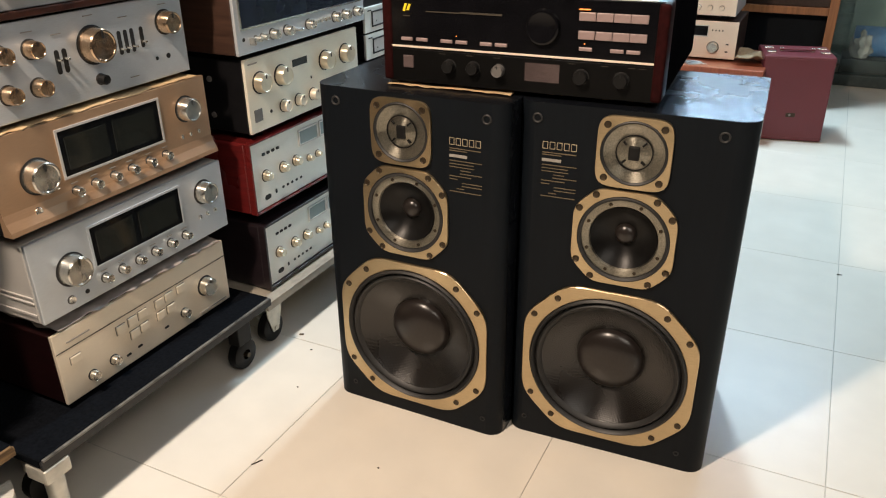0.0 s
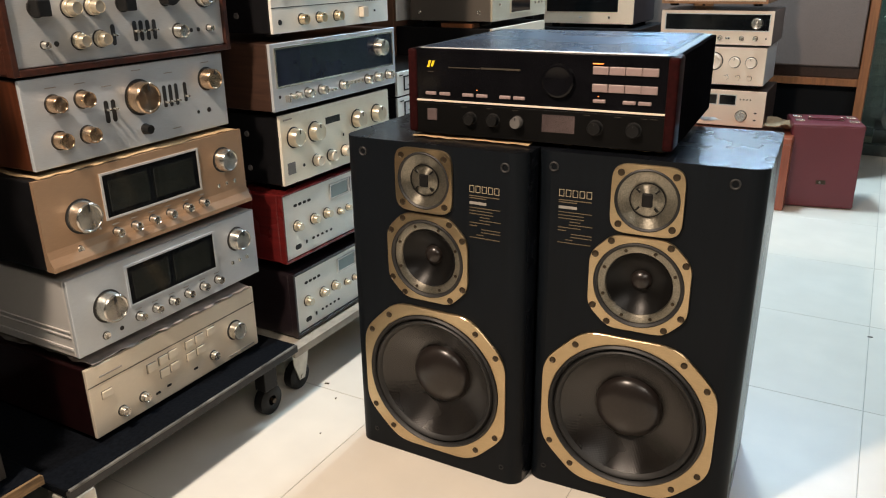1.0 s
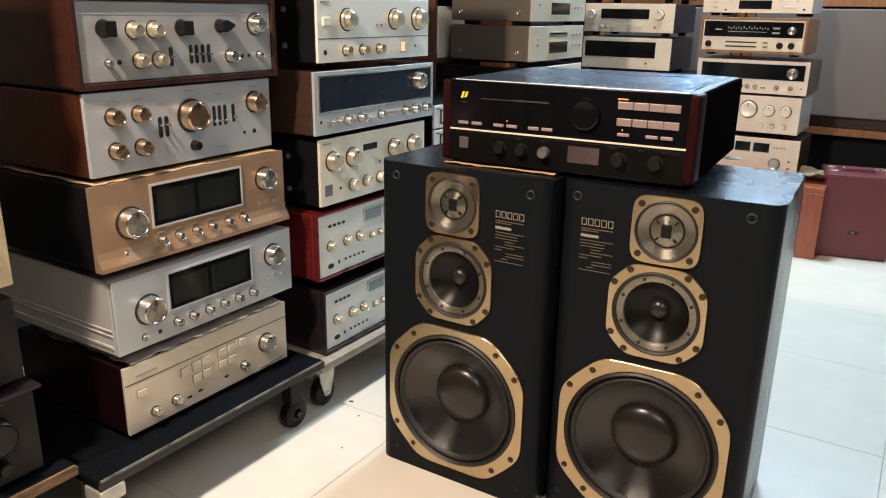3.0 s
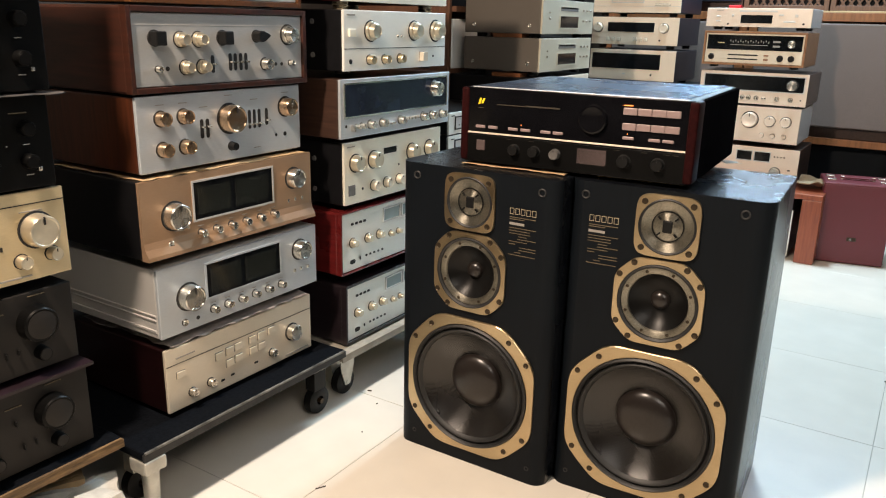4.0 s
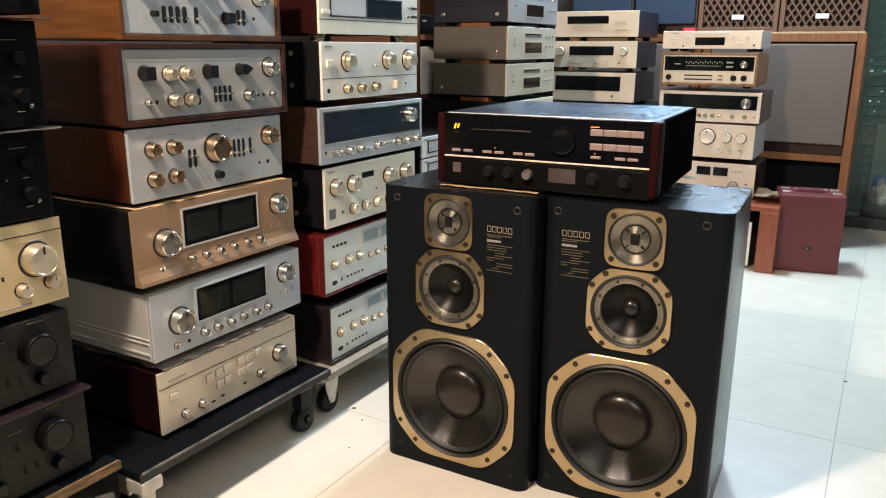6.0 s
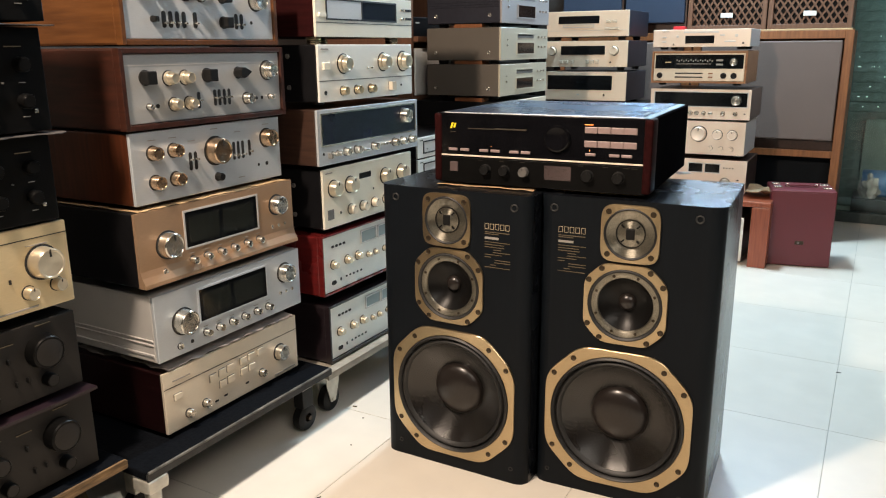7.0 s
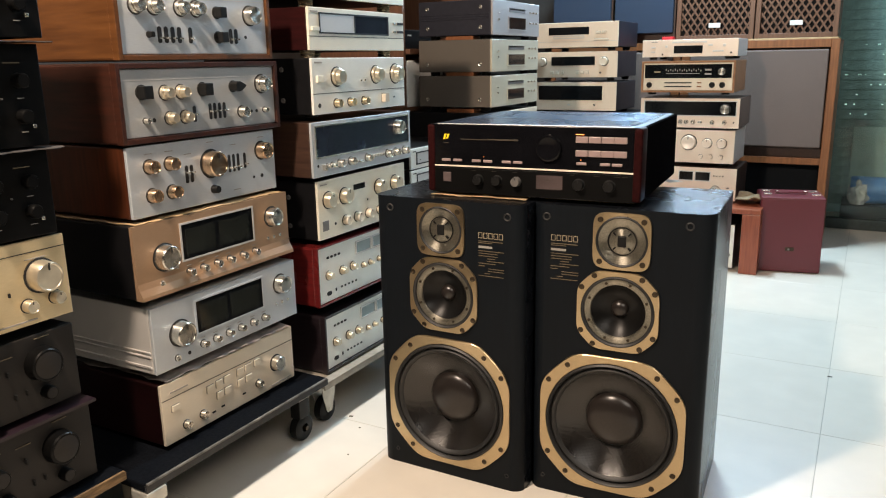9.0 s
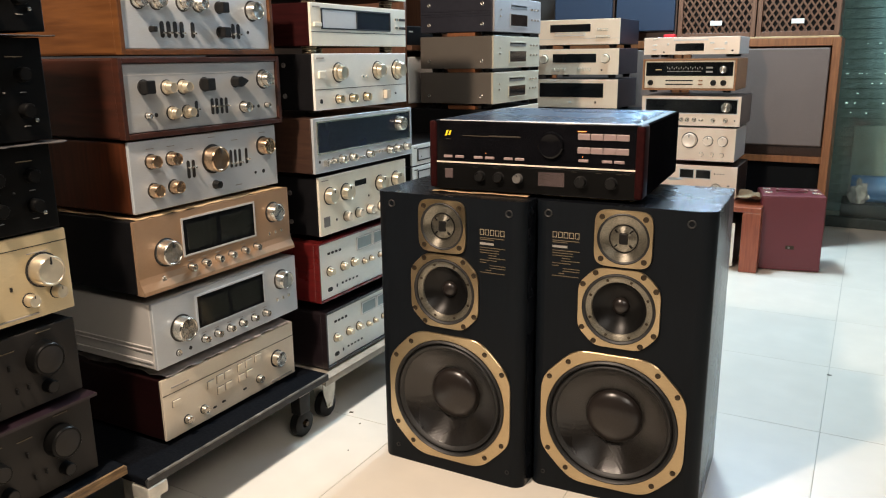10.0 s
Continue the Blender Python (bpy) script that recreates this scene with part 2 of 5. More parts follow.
DARKWALL = material("dark_panelled_wall", (0.03, 0.027, 0.025), 0.7, 0, 8, 0.3, bump=0.05)
TILE = material("cream_porcelain", (0.75, 0.7, 0.617), 0.32, 0, 9, 0.03, coat=0.04, stain=0.06)
GROUT = material("grey_grout", (0.5, 0.48, 0.43), 0.9, 0, 60, 0.2)
ALU = material("dark_window_frame", (0.06, 0.08, 0.08), 0.4, 0.5)
SHUTTER = material("green_grey_shutter", (0.16, 0.21, 0.2), 0.5, 0.1, 20, 0.25)
BLUETARP = material("blue_sheet", (0.05, 0.13, 0.3), 0.5, 0, 12, 0.3, bump=0.4)
AMBER = material("amber_led", (0.9, 0.3, 0.05), 0.4, emit=((1, 0.22, 0.04), 1.3))
PANE = bpy.data.materials.new("window_glass")
PANE.use_nodes = True
pb = PANE.node_tree.nodes["Principled BSDF"]
pb.inputs["Base Color"].default_value, pb.inputs["Roughness"].default_value = (0.75, 0.9, 0.88, 1), 0.02
pb.inputs["Transmission Weight"].default_value, pb.inputs["IOR"].default_value = 1.0, 1.3


# ---- mesh helpers ----
def box(bm, x0, x1, y0, y1, z0, z1, bevel=0.0, segs=2):
    vs = bmesh.ops.create_cube(bm, size=1, matrix=Matrix.Translation(((x0 + x1) / 2, (y0 + y1) / 2, (z0 + z1) / 2)) @ Matrix.Diagonal((x1 - x0, y1 - y0, z1 - z0, 1)))["verts"]
    if bevel:
        es = list({e for v in vs for e in v.link_edges})
        bmesh.ops.bevel(bm, geom=es, offset=bevel, segments=segs, affect="EDGES", profile=0.5)


def lathe(bm, profile, n=32, cx=0.0, cz=0.0):
    """Turns (radius, y) pairs round the local y axis through (cx, cz)."""
    rings = []
    for r, y in profile:
        if r < 1e-6:
            rings.append([bm.verts.new((cx, y, cz))])
        else:
            rings.append([bm.verts.new((cx + r * math.cos(2 * math.pi * i / n), y, cz + r * math.sin(2 * math.pi * i / n))) for i in range(n)])
    for a, b in zip(rings, rings[1:]):
        for i in range(n):
            j = (i + 1) % n
            if len(a) == 1 and len(b) == 1:
                continue
            if len(a) == 1:
                bm.faces.new((a[0], b[j], b[i]))
            elif len(b) == 1:
                bm.faces.new((a[i], a[j], b[0]))
            else:
                bm.faces.new((a[i], a[j], b[j], b[i]))


def outline(bm, pts, y0, y1, hole=None):
    """A plate with the outline pts (x, z) between y0 (front) and y1, with an optional hole of as many points."""
    def ring(ps, y):
        return [bm.verts.new((x, y, z)) for x, z in ps]
    n = len(pts)
    f, b = ring(pts, y0), ring(pts, y1)
    for i in range(n):
        j = (i + 1) % n
        bm.faces.new((f[i], f[j], b[j], b[i]))
    if hole:
        hf, hb = ring(hole, y0), ring(hole, y1)
        for i in range(n):
            j = (i + 1) % n
            bm.faces.new((f[j], f[i], hf[i], hf[j]))
            bm.faces.new((hf[j], hf[i], hb[i], hb[j]))
    else:
        bm.faces.new(f)
        bm.faces.new(b[::-1])


def finish(bm, name, mat, smooth=False):
    bmesh.ops.recalc_face_normals(bm, faces=bm.faces)
    me = bpy.data.meshes.new(name)
    bm.to_mesh(me)
    bm.free()
    me.materials.append(mat)
    if smooth:
        for p in me.polygons:
            p.use_smooth = True
        me.set_sharp_from_angle(angle=radians(35))
    return me


def part(name, bm, mat, parent, label="", smooth=False):
    ob = new(name, finish(bm, name, mat, smooth))
    ob.parent = parent
    if label:
        tagged(ob, label)
    return ob


def thing(name, m, label, category, group="", kind=""):
    ob = new(name)
    ob.empty_display_size = 0.05
    ob.matrix_world = m
    return tagged(ob, label, category, group, kind)


CACHE = {}


def shared(key, make):
    if key not in CACHE:
        CACHE[key] = make()
    return CACHE[key]


def put(name, me, parent, x, y, z, label=""):
    ob = new(name, me)
    ob.parent = parent
    ob.location = (x, y, z)
    if label:
        tagged(ob, label)
    return ob


def knob_mesh(r, d, mat):
    def make():
        bm = bmesh.new()
        lathe(bm, [(r * 1.02, 0), (r, -d * 0.15), (r * 0.97, -d * 0.9), (r * 0.9, -d), (r * 0.82, -d), (r * 0.78, -d * 0.96), (0, -d * 0.95)], 28)
        return finish(bm, "knob", mat, True)
    return shared(("knob", r, d, mat.name), make)


def step_knob_mesh(r, d, mat):
    """A wide skirt with a narrower cap in front."""
    def make():
        bm = bmesh.new()
        lathe(bm, [(r * 1.02, 0), (r, -d * 0.1), (r * 0.98, -d * 0.36), (r * 0.93, -d * 0.4), (r * 0.78, -d * 0.41), (r * 0.76, -d * 0.46), (r * 0.74, -d * 0.94), (r * 0.69, -d), (r * 0.62, -d), (r * 0.6, -d * 0.97), (0, -d * 0.965)], 28)
        return finish(bm, "knob", mat, True)
    return shared(("step", r, d, mat.name), make)


def wedge_mesh(r, d, mat):
    """A pointer knob: a round base and a tapered grip that points to the right."""
    def make():
        bm = bmesh.new()
        outline(bm, [(-r, -r * 0.7), (0.0, -r), (r * 0.5, -r * 0.8), (r * 1.9, 0.05 * r), (r * 1.8, 0.3 * r), (r * 0.2, r), (-r * 0.6, r * 0.9), (-r, r * 0.5)], -d, 0.0)
        bmesh.ops.bevel(bm, geom=list(bm.edges), offset=0.0014, segments=2, affect="EDGES", profile=0.5)
        return finish(bm, "knob", mat)
    return shared(("wedge", r, d, mat.name), make)


def cap_mesh(r, mat):
    def make():
        bm = bmesh.new()
        lathe(bm, [(r, 0.001), (r, -0.0008), (r * 0.96, -0.0014), (0, -0.0014)], 28)
        return finish(bm, "cap", mat, True)
    return shared(("cap", r, mat.name), make)


def collar_mesh(r):
    def make():
        bm = bmesh.new()
        lathe(bm, [(r * 1.14, 0.001), (r * 1.14, -0.0015), (r * 1.1, -0.002), (0, -0.002)], 28)
        return finish(bm, "collar", SLOT, True)
    return shared(("collar", r), make)


def block_mesh(w, h, d, mat, bevel=0.0012):
    def make():
        bm = bmesh.new()
        box(bm, -w / 2, w / 2, -d, 0.001, -h / 2, h / 2, min(bevel, w / 4, h / 4, d / 2))
        return finish(bm, "block", mat)
    return shared(("block", w, h, d, mat.name), make)


def slot_mesh(w, h):
    def make():
        bm = bmesh.new()
        n, pts = 8, []
        r = min(w, h) / 2
        for k in range(4 * n):
            a = 2 * math.pi * (k + 0.5) / (4 * n)
            pts.append((math.copysign(w / 2 - r, math.cos(a)) + r * math.cos(a), math.copysign(h / 2 - r, math.sin(a)) + r * math.sin(a)))
        outline(bm, pts, -0.0008, 0.001)
        return finish(bm, "slot", SLOT)
    return shared(("slot", w, h), make)


def foot_mesh(mat):
    def make():
        bm = bmesh.new()
        vs = bmesh.ops.create_cone(bm, cap_ends=True, segments=20, radius1=0.018, radius2=0.02, depth=1, matrix=Matrix.Translation((0, 0, 0.5)))
        return finish(bm, "foot", mat, True)
    return shared(("foot", mat.name), make)


def component(name, label, category, m, w, h, d, face, case, items, foot=0.01, sleeve=0.0, lip=0.0, group="stacked hi-fi components", cheek=None, face_t=0.008, footmat=None):
    """A hi-fi unit: front at local y = 0 facing -y, w x h in all with its feet, items given in fractions of the face."""
    ob = thing(name, m, label, category, group)
    z0 = foot
    bm = bmesh.new()
    box(bm, -w / 2, w / 2, face_t + 0.0005, d, z0, h, 0.003 if not sleeve else 0.005)
    part("case", bm, case, ob)
    fw, fz0, fz1 = w - 2 * sleeve, z0 + sleeve, h - sleeve
    if lip:
        bm = bmesh.new()
        prof = [(0.0, fz1), (0.0, fz0 + 0.035), (-0.004, fz0 + 0.022), (-0.012, fz0 + 0.008), (-0.013, fz0), (face_t, fz0), (face_t, fz1)]
        a = [bm.verts.new((-fw / 2, y, z)) for y, z in prof]
        b = [bm.verts.new((fw / 2, y, z)) for y, z in prof]
        for i in range(len(prof)):
            j = (i + 1) % len(prof)
            bm.faces.new((a[i], a[j], b[j], b[i]))
        bm.faces.new(a), bm.faces.new(b[::-1])
        part("faceplate", bm, face, ob)
    else:
        bm = bmesh.new()
        box(bm, -fw / 2, fw / 2, 0, face_t, fz0, fz1, 0.0018)
        part("faceplate", bm, face, ob)
    if sleeve:
        for x0, x1, a, b in ((-w / 2, -fw / 2 - 0.001, z0, h), (fw / 2 + 0.001, w / 2, z0, h), (-fw / 2 - 0.001, fw / 2 + 0.001, z0, fz0 - 0.001), (-fw / 2 - 0.001, fw / 2 + 0.001, fz1 + 0.001, h)):
            bm = bmesh.new()
            box(bm, x0, x1, -0.006, face_t + 0.004, a, b, 0.0015)
            part("frame_strip", bm, case, ob)
    if cheek:
        for s in (-1, 1):
            bm = bmesh.new()
            box(bm, s * w / 2 - 0.009, s * w / 2 + 0.009, -0.004, 0.05, z0 + 0.002, h - 0.001, 0.005, 3)
            part("side_panel", bm, cheek, ob, smooth=True)
            bm = bmesh.new()
            box(bm, s * w / 2 - 0.009, s * w / 2 + 0.0075, 0.0505, d, z0 + 0.002, h - 0.002, 0.002)
            part("side_cover", bm, SIDEBLACK, ob)
    fh = fz1 - fz0
    for x in (-w / 2 + 0.045, w / 2 - 0.045):
        for y in (0.045, d - 0.05):
            if foot > 0.004:
                f = put("foot", foot_mesh(footmat or BLACKPL), ob, x, y, 0)
                f.scale = (1, 1, foot + 0.001)

    def at(u, v):
        return -fw / 2 + u * fw, fz0 + v * fh
    for it in items:
        k, u, v = it[:3]
        x, z = at(u, v)
        if k == "k":
            r, dd, mat = it[3], it[4], it[5]
            put("collar", collar_mesh(r), ob, x, 0, z)
            kb = put("knob", knob_mesh(r, dd, mat), ob, x, -0.0015, z)
            if r > 0.008:
                bm = bmesh.new()
                box(bm, -r * 0.05, r * 0.05, -dd - 0.0006, -dd + 0.003, r * 0.45, r * 0.92)
                mk = part("pointer", bm, SLOT, kb)
        elif k == "c":      # stepped knob
            put("collar", collar_mesh(it[3]), ob, x, 0, z)
            put("knob", step_knob_mesh(it[3], it[4], it[5]), ob, x, -0.0015, z)
        elif k == "w":      # tapered pointer knob
            put("collar", collar_mesh(it[3]), ob, x, 0, z)
            put("knob", wedge_mesh(it[3], it[4], BLACKPL), ob, x, -0.0015, z)
        elif k == "v":      # plain gloss volume knob
            put("knob", knob_mesh(it[3], it[4], it[5]), ob, x, 0, z)
        elif k == "q":      # black knob with a satin front
            kb = put("knob", knob_mesh(it[3], it[4], BLACKFACE), ob, x, 0, z)
            put("cap", cap_mesh(it[3] * 0.8, it[5]), kb, 0, -it[4] * 0.95, 0)
        elif k == "p":      # black pointer knob
            r, dd = it[3], it[4]
            put("collar", collar_mesh(r), ob, x, 0, z)
            kb = put("knob", block_mesh(r * 1.7, r * 1.9, dd, BLACKPL, 0.002), ob, x, -0.0015, z)
        elif k == "b":
            if it[6] is PALEGOLD and it[3] > 0.015:
                put("button_recess", block_mesh(it[3] + 0.0024, it[4] + 0.0024, 0.0007, GREYMET, 0.0003), ob, x, 0, z)
            put("button", block_mesh(it[3], it[4], it[5], it[6]), ob, x, 0, z)
        elif k == "d":
            bw, bh, mat = it[3] * fw, it[4] * fh, it[5]
            if len(it) > 6:
                bm = bmesh.new()
                e = 0.004
                for a in ((-bw / 2 - e, bw / 2 + e, bh / 2, bh / 2 + e), (-bw / 2 - e, bw / 2 + e, -bh / 2 - e, -bh / 2), (-bw / 2 - e, -bw / 2, -bh / 2, bh / 2), (bw / 2, bw / 2 + e, -bh / 2, bh / 2)):
                    box(bm, x + a[0], x + a[1], -0.0025, 0.001, z + a[2], z + a[3])
                part("display_frame", bm, it[6], ob)
            put("display", block_mesh(round(bw, 4), round(bh, 4), 0.0018 if mat is METERDARK else 0.0012, mat, 0.0004), ob, x, 0, z)
        elif k == "s":
            put("slot", slot_mesh(it[3], it[4]), ob, x, 0, z)
            if len(it) > 5:
                put("lever", block_mesh(0.0045, 0.004, 0.011, CHROME), ob, x, -0.0005, z + (it[5] - 0.5) * it[4])
        elif k == "t":      # print that cannot be read
            put("print", block_mesh(it[3], it[4], 0.0015, it[5], 0.0001), ob, x, 0, z)
        elif k == "g":      # seam across the face
            bm = bmesh.new()
            box(bm, -fw / 2 + 0.001, fw / 2 - 0.001, -0.0006, 0.001, z - 0.0008, z + 0.0008)
            part("seam", bm, it[3], ob)
    return ob


def crowd(items, k):
    """Spaces the items of a face unevenly: nearer its left end for k over 1."""
    def f(u):
        return u / (k - u * (k - 1))
    out = []
    for it in items:
        it = list(it)
        if it[0] == "d":
            a, b = f(max(0, it[1] - it[3] / 2)), f(min(1, it[1] + it[3] / 2))
            it[1], it[3] = (a + b) / 2, b - a
        elif it[0] != "g":
            it[1] = f(it[1])
        out.append(tuple(it))
    return out


# ---- setting ----
X0, X1, Y0, Y1, ZC = -1.95, 2.3, -2.6, 4.66, 2.85


def wall(name, a, mat, label):
    bm = bmesh.new()
    box(bm, *a)
    ob = new(name, finish(bm, name, mat))
    return tagged(ob, label, "wall", kind="structure")


wall("wall_west", (X0 - 0.15, X0, Y0, Y1 + 0.1, 0, ZC), DARKWALL, "plain dark side wall behind the stacks")
wall("wall_east", (X1, X1 + 0.15, Y0, Y1 + 0.1, 0, ZC), DARKWALL, "plain dark side wall")
wall("wall_south", (X0, X1, Y0 - 0.15, Y0, 0, ZC), DARKWALL, "plain dark wall")
wall("wall_north", (X0, -0.14, Y1, Y1 + 0.12, 0, ZC), DARKWALL, "plain wall behind the large loudspeakers")
wall("wall_north_lintel", (-0.14, X1, Y1, Y1 + 0.12, 2.5, ZC), PLASTER, "plain wall strip over the shop window")
bm = bmesh.new()
box(bm, X0 - 0.15, X1 + 0.15, Y0 - 0.15, Y1 + 1.6, ZC, ZC + 0.15)
tagged(new("ceiling", finish(bm, "ceiling", PLASTER)), "plain white ceiling", "ceiling", kind="structure")
bm = bmesh.new()
box(bm, X0 - 0.15, X1 + 0.15, Y0 - 0.15, Y1 + 1.6, -0.2, -0.002)
floor = tagged(new("floor", finish(bm, "floor", GROUT)), "glossy cream porcelain tile floor with thin dark joints", "floor", kind="structure")

# shop window with a ribbed shutter behind it
win = thing("window_1", pose(-0.14, Y1 + 0.05, 0), "tall dark-framed shop window with green-tinted glass", "window", kind="structure")
for x0, x1, z0, z1 in ((0, X1 + 0.14, 0, 0.06), (0, X1 + 0.14, 2.44, 2.5), (0, 0.05, 0.06, 2.44), (1.26, 1.31, 0.06, 2.44)):
    bm = bmesh.new()
    box(bm, x0, x1, -0.03, 0.03, z0, z1, 0.003)
    part("window_frame", bm, ALU, win)
for x0, x1 in ((0.05, 1.26), (1.31, X1 + 0.14)):
    bm = bmesh.new()
    box(bm, x0, x1, -0.004, 0.004, 0.06, 2.44)
    g = part("pane", bm, PANE, win)
    g.visible_shadow = False
sh = thing("roller_shutter", pose(0.0, Y1 + 0.55, 0), "closed green-grey ribbed metal roller shutter behind the window", "shutter")
slat = None
for i in range(42):
    def mk():
        bm = bmesh.new()
        box(bm, -0.5, X1, 0, 0.012, 0.0006, 0.0594, 0.0025)
        return finish(bm, "slat", SHUTTER)
    put("slat", shared("slat", mk), sh, 0, 0, i * 0.06)
wall("wall_outer", (X0, X1, Y1 + 0.9, Y1 + 1.0, 0, ZC), SHUTTER, "dark wall beyond the shop window")

# ---- the two loudspeakers ----
def chamfered(s, c, n):
    """A square of side s with corners cut by c, as n points round from angle 0."""
    out = []
    for i in range(n):
        a = 2 * math.pi * i / n
        x, z = math.cos(a), math.sin(a)
        t = min(s / 2 / max(abs(x), abs(z)), (s - c) / (abs(x) + abs(z)))
        out.append(t)
    for _ in range(5):
        out = [(out[i - 1] + 2 * out[i] + out[(i + 1) % n]) / 4 for i in range(n)]
    return [(t * math.cos(2 * math.pi * i / n), t * math.sin(2 * math.pi * i / n)) for i, t in enumerate(out)]


def rounded(s, r, n):
    out = []
    for i in range(n):
        a = 2 * math.pi * i / n
        x, z = math.cos(a), math.sin(a)
        p = 5.5
        t = s / 2 / (abs(x) ** p + abs(z) ** p) ** (1 / p)
        out.append((x * t, z * t))
    return out


def moved(pts, cx, cz):
    return [(x + cx, z + cz) for x, z in pts]


def loudspeaker(m, side, label):
    ob = thing("loudspeaker", m, label, "loudspeaker", "pair of three-way loudspeakers")
    w, h, d, r = 0.389, 0.695, 0.32, 0.03
    dx = 0.005 if side > 0 else -0.008
    bm = bmesh.new()
    pts = []
    for cx, cy, a0 in ((w / 2 - r, r, -90), (w / 2 - 0.006, d - 0.006, 0), (-w / 2 + 0.006, d - 0.006, 90), (-w / 2 + r, r, 180)):
        rr = r if cy == r else 0.006
        for k in range(7):
            a = radians(a0 + 15 * k)
            pts.append((cx + rr * math.cos(a), cy + rr * math.sin(a)))
    lo = [bm.verts.new((x, y, 0)) for x, y in pts]
    hi = [bm.verts.new((x, y, h)) for x, y in pts]
    for i in range(len(pts) - 1):
        bm.faces.new((lo[i], lo[i + 1], hi[i + 1], hi[i]))
    bm.faces.new(lo[::-1])
    top = bm.faces.new(hi)
    cab = part("cabinet", bm, VINYL, ob, "black ash vinyl cabinet with rounded front edges", smooth=True)
    cab.data.materials.append(BAFFLE)
    for p in cab.data.polygons:
        if p.normal.y < -0.2:
            p.material_index = 1
    bm = bmesh.new()
    es = []
    loops = [[(-w / 2 + r, 0.0), (w / 2 - r, 0.0), (w / 2 - r, h), (-w / 2 + r, h)]]
    for hx, hz, hr in ((dx - 0.004 * side, 0.197, 0.1495), (dx - 0.011 * side, 0.468, 0.0803), (dx - 0.015 * side, 0.625, 0.0557)):
        loops.append([(hx + hr * math.cos(2 * math.pi * i / 48), hz + hr * math.sin(2 * math.pi * i / 48)) for i in range(48)])
    for lp in loops:
        vs = [bm.verts.new((x, 0, z)) for x, z in lp]
        es += [bm.edges.new((vs[i], vs[(i + 1) % len(vs)])) for i in range(len(vs))]
    bmesh.ops.triangle_fill(bm, edges=es, use_beauty=True, normal=(0, -1, 0))
    part("baffle", bm, BAFFLE, ob)
    n = 96

    def ring(cx, cz, rad):
        return [(cx + rad * math.cos(2 * math.pi * i / n), cz + rad * math.sin(2 * math.pi * i / n)) for i in range(n)]

    def bolts(parent, spots):
        def mk():
            bm = bmesh.new()
            lathe(bm, [(0.0062, 0.001), (0.0062, -0.0012), (0.0052, -0.0016), (0.0042, -0.0006), (0, -0.0006)], 16)
            return finish(bm, "screw", BOLT, True)
        for x, z in spots:
            put("screw", shared("spk_screw", mk), parent, x, -0.006, z)
    def driver(name, bm, cx, cz, label):
        ob2 = part(name, bm, BRASS, ob, label)
        ob2.location = (cx, 0, cz)
        return ob2

    def plate(pts, hole):
        """The driver's frame: a thin plate with a chamfered outer and inner edge."""
        bm = bmesh.new()
        def ring_of(ps, k, y):
            return [bm.verts.new((x * k, y, z * k)) for x, z in ps]
        rows = [ring_of(pts, 1.0, -0.0005), ring_of(pts, 1.0, -0.0048), ring_of(pts, 0.993, -0.006), ring_of(hole, 1.007, -0.006), ring_of(hole, 1.0, -0.0048), ring_of(hole, 1.0, -0.0005)]
        for r0, r1 in zip(rows, rows[1:]):
            for i in range(n):
                j = (i + 1) % n
                bm.faces.new((r0[i], r0[j], r1[j], r1[i]))
        return bm
    # woofer
    wp = driver("woofer_frame", plate(chamfered(0.326, 0.076, n), ring(0, 0, 0.149)), dx - 0.004 * side, 0.197, "brushed brass chamfered woofer frame")
    bolts(wp, [(a * 0.151 * sx, b * 0.151 * sz) for sx in (-1, 1) for sz in (-1, 1) for a, b in ((0.95, 0.60), (0.66, 0.88))])
    bm = bmesh.new()
    lathe(bm, [(0.1488, -0.0005), (0.1488, -0.009), (0.145, -0.012), (0.141, -0.008), (0.139, -0.002), (0.1385, -0.0035), (0.134, -0.0085), (0.129, -0.006), (0.1255, -0.001)], 72)
    part("surround", bm, RUBBER, wp, smooth=True)
    bm = bmesh.new()
    lathe(bm, [(0.1265, -0.001), (0.115, 0.0085), (0.1, 0.018), (0.085, 0.026), (0.072, 0.032), (0.062, 0.036)], 72)
    part("cone", bm, WEAVE, wp, smooth=True)
    bm = bmesh.new()
    lathe(bm, [(0.0645, 0.0365), (0.064, 0.0335)] + [(0.0635 * math.cos(radians(k)), 0.034 - 0.025 * math.sin(radians(k))) for k in range(6, 90, 7)] + [(0, 0.009)], 48)
    part("dust_cap", bm, CAP, wp, smooth=True)
    # midrange
    mp_ = driver("midrange_frame", plate(chamfered(0.178, 0.038, n), ring(0, 0, 0.080)), dx - 0.011 * side, 0.468, "brushed brass chamfered midrange frame")
    bolts(mp_, [(a * 0.083 * sx, b * 0.083 * sz) for sx in (-1, 1) for sz in (-1, 1) for a, b in ((0.95, 0.6), (0.62, 0.94))])
    bm = bmesh.new()
    lathe(bm, [(0.0798, -0.0005), (0.0798, -0.0075), (0.0775, -0.0085), (0.0735, -0.006), (0.073, -0.002)], 56)
    part("lip", bm, RUBBER, mp_, smooth=True)
    bm = bmesh.new()
    lathe(bm, [(0.0735, -0.002), (0.066, -0.002), (0.0605, 0.0), (0.0585, 0.004)], 56)
    mr = part("mesh_ring", bm, MESH, mp_, smooth=True)

    def rivet():
        bm = bmesh.new()
        lathe(bm, [(0.0032, 0.0005), (0.0032, -0.0008), (0.0022, -0.0012), (0.0016, -0.0004), (0, -0.0004)], 12)
        return finish(bm, "rivet", BOLT, True)
    for k in range(8):
        a = radians(22.5 + 45 * k)
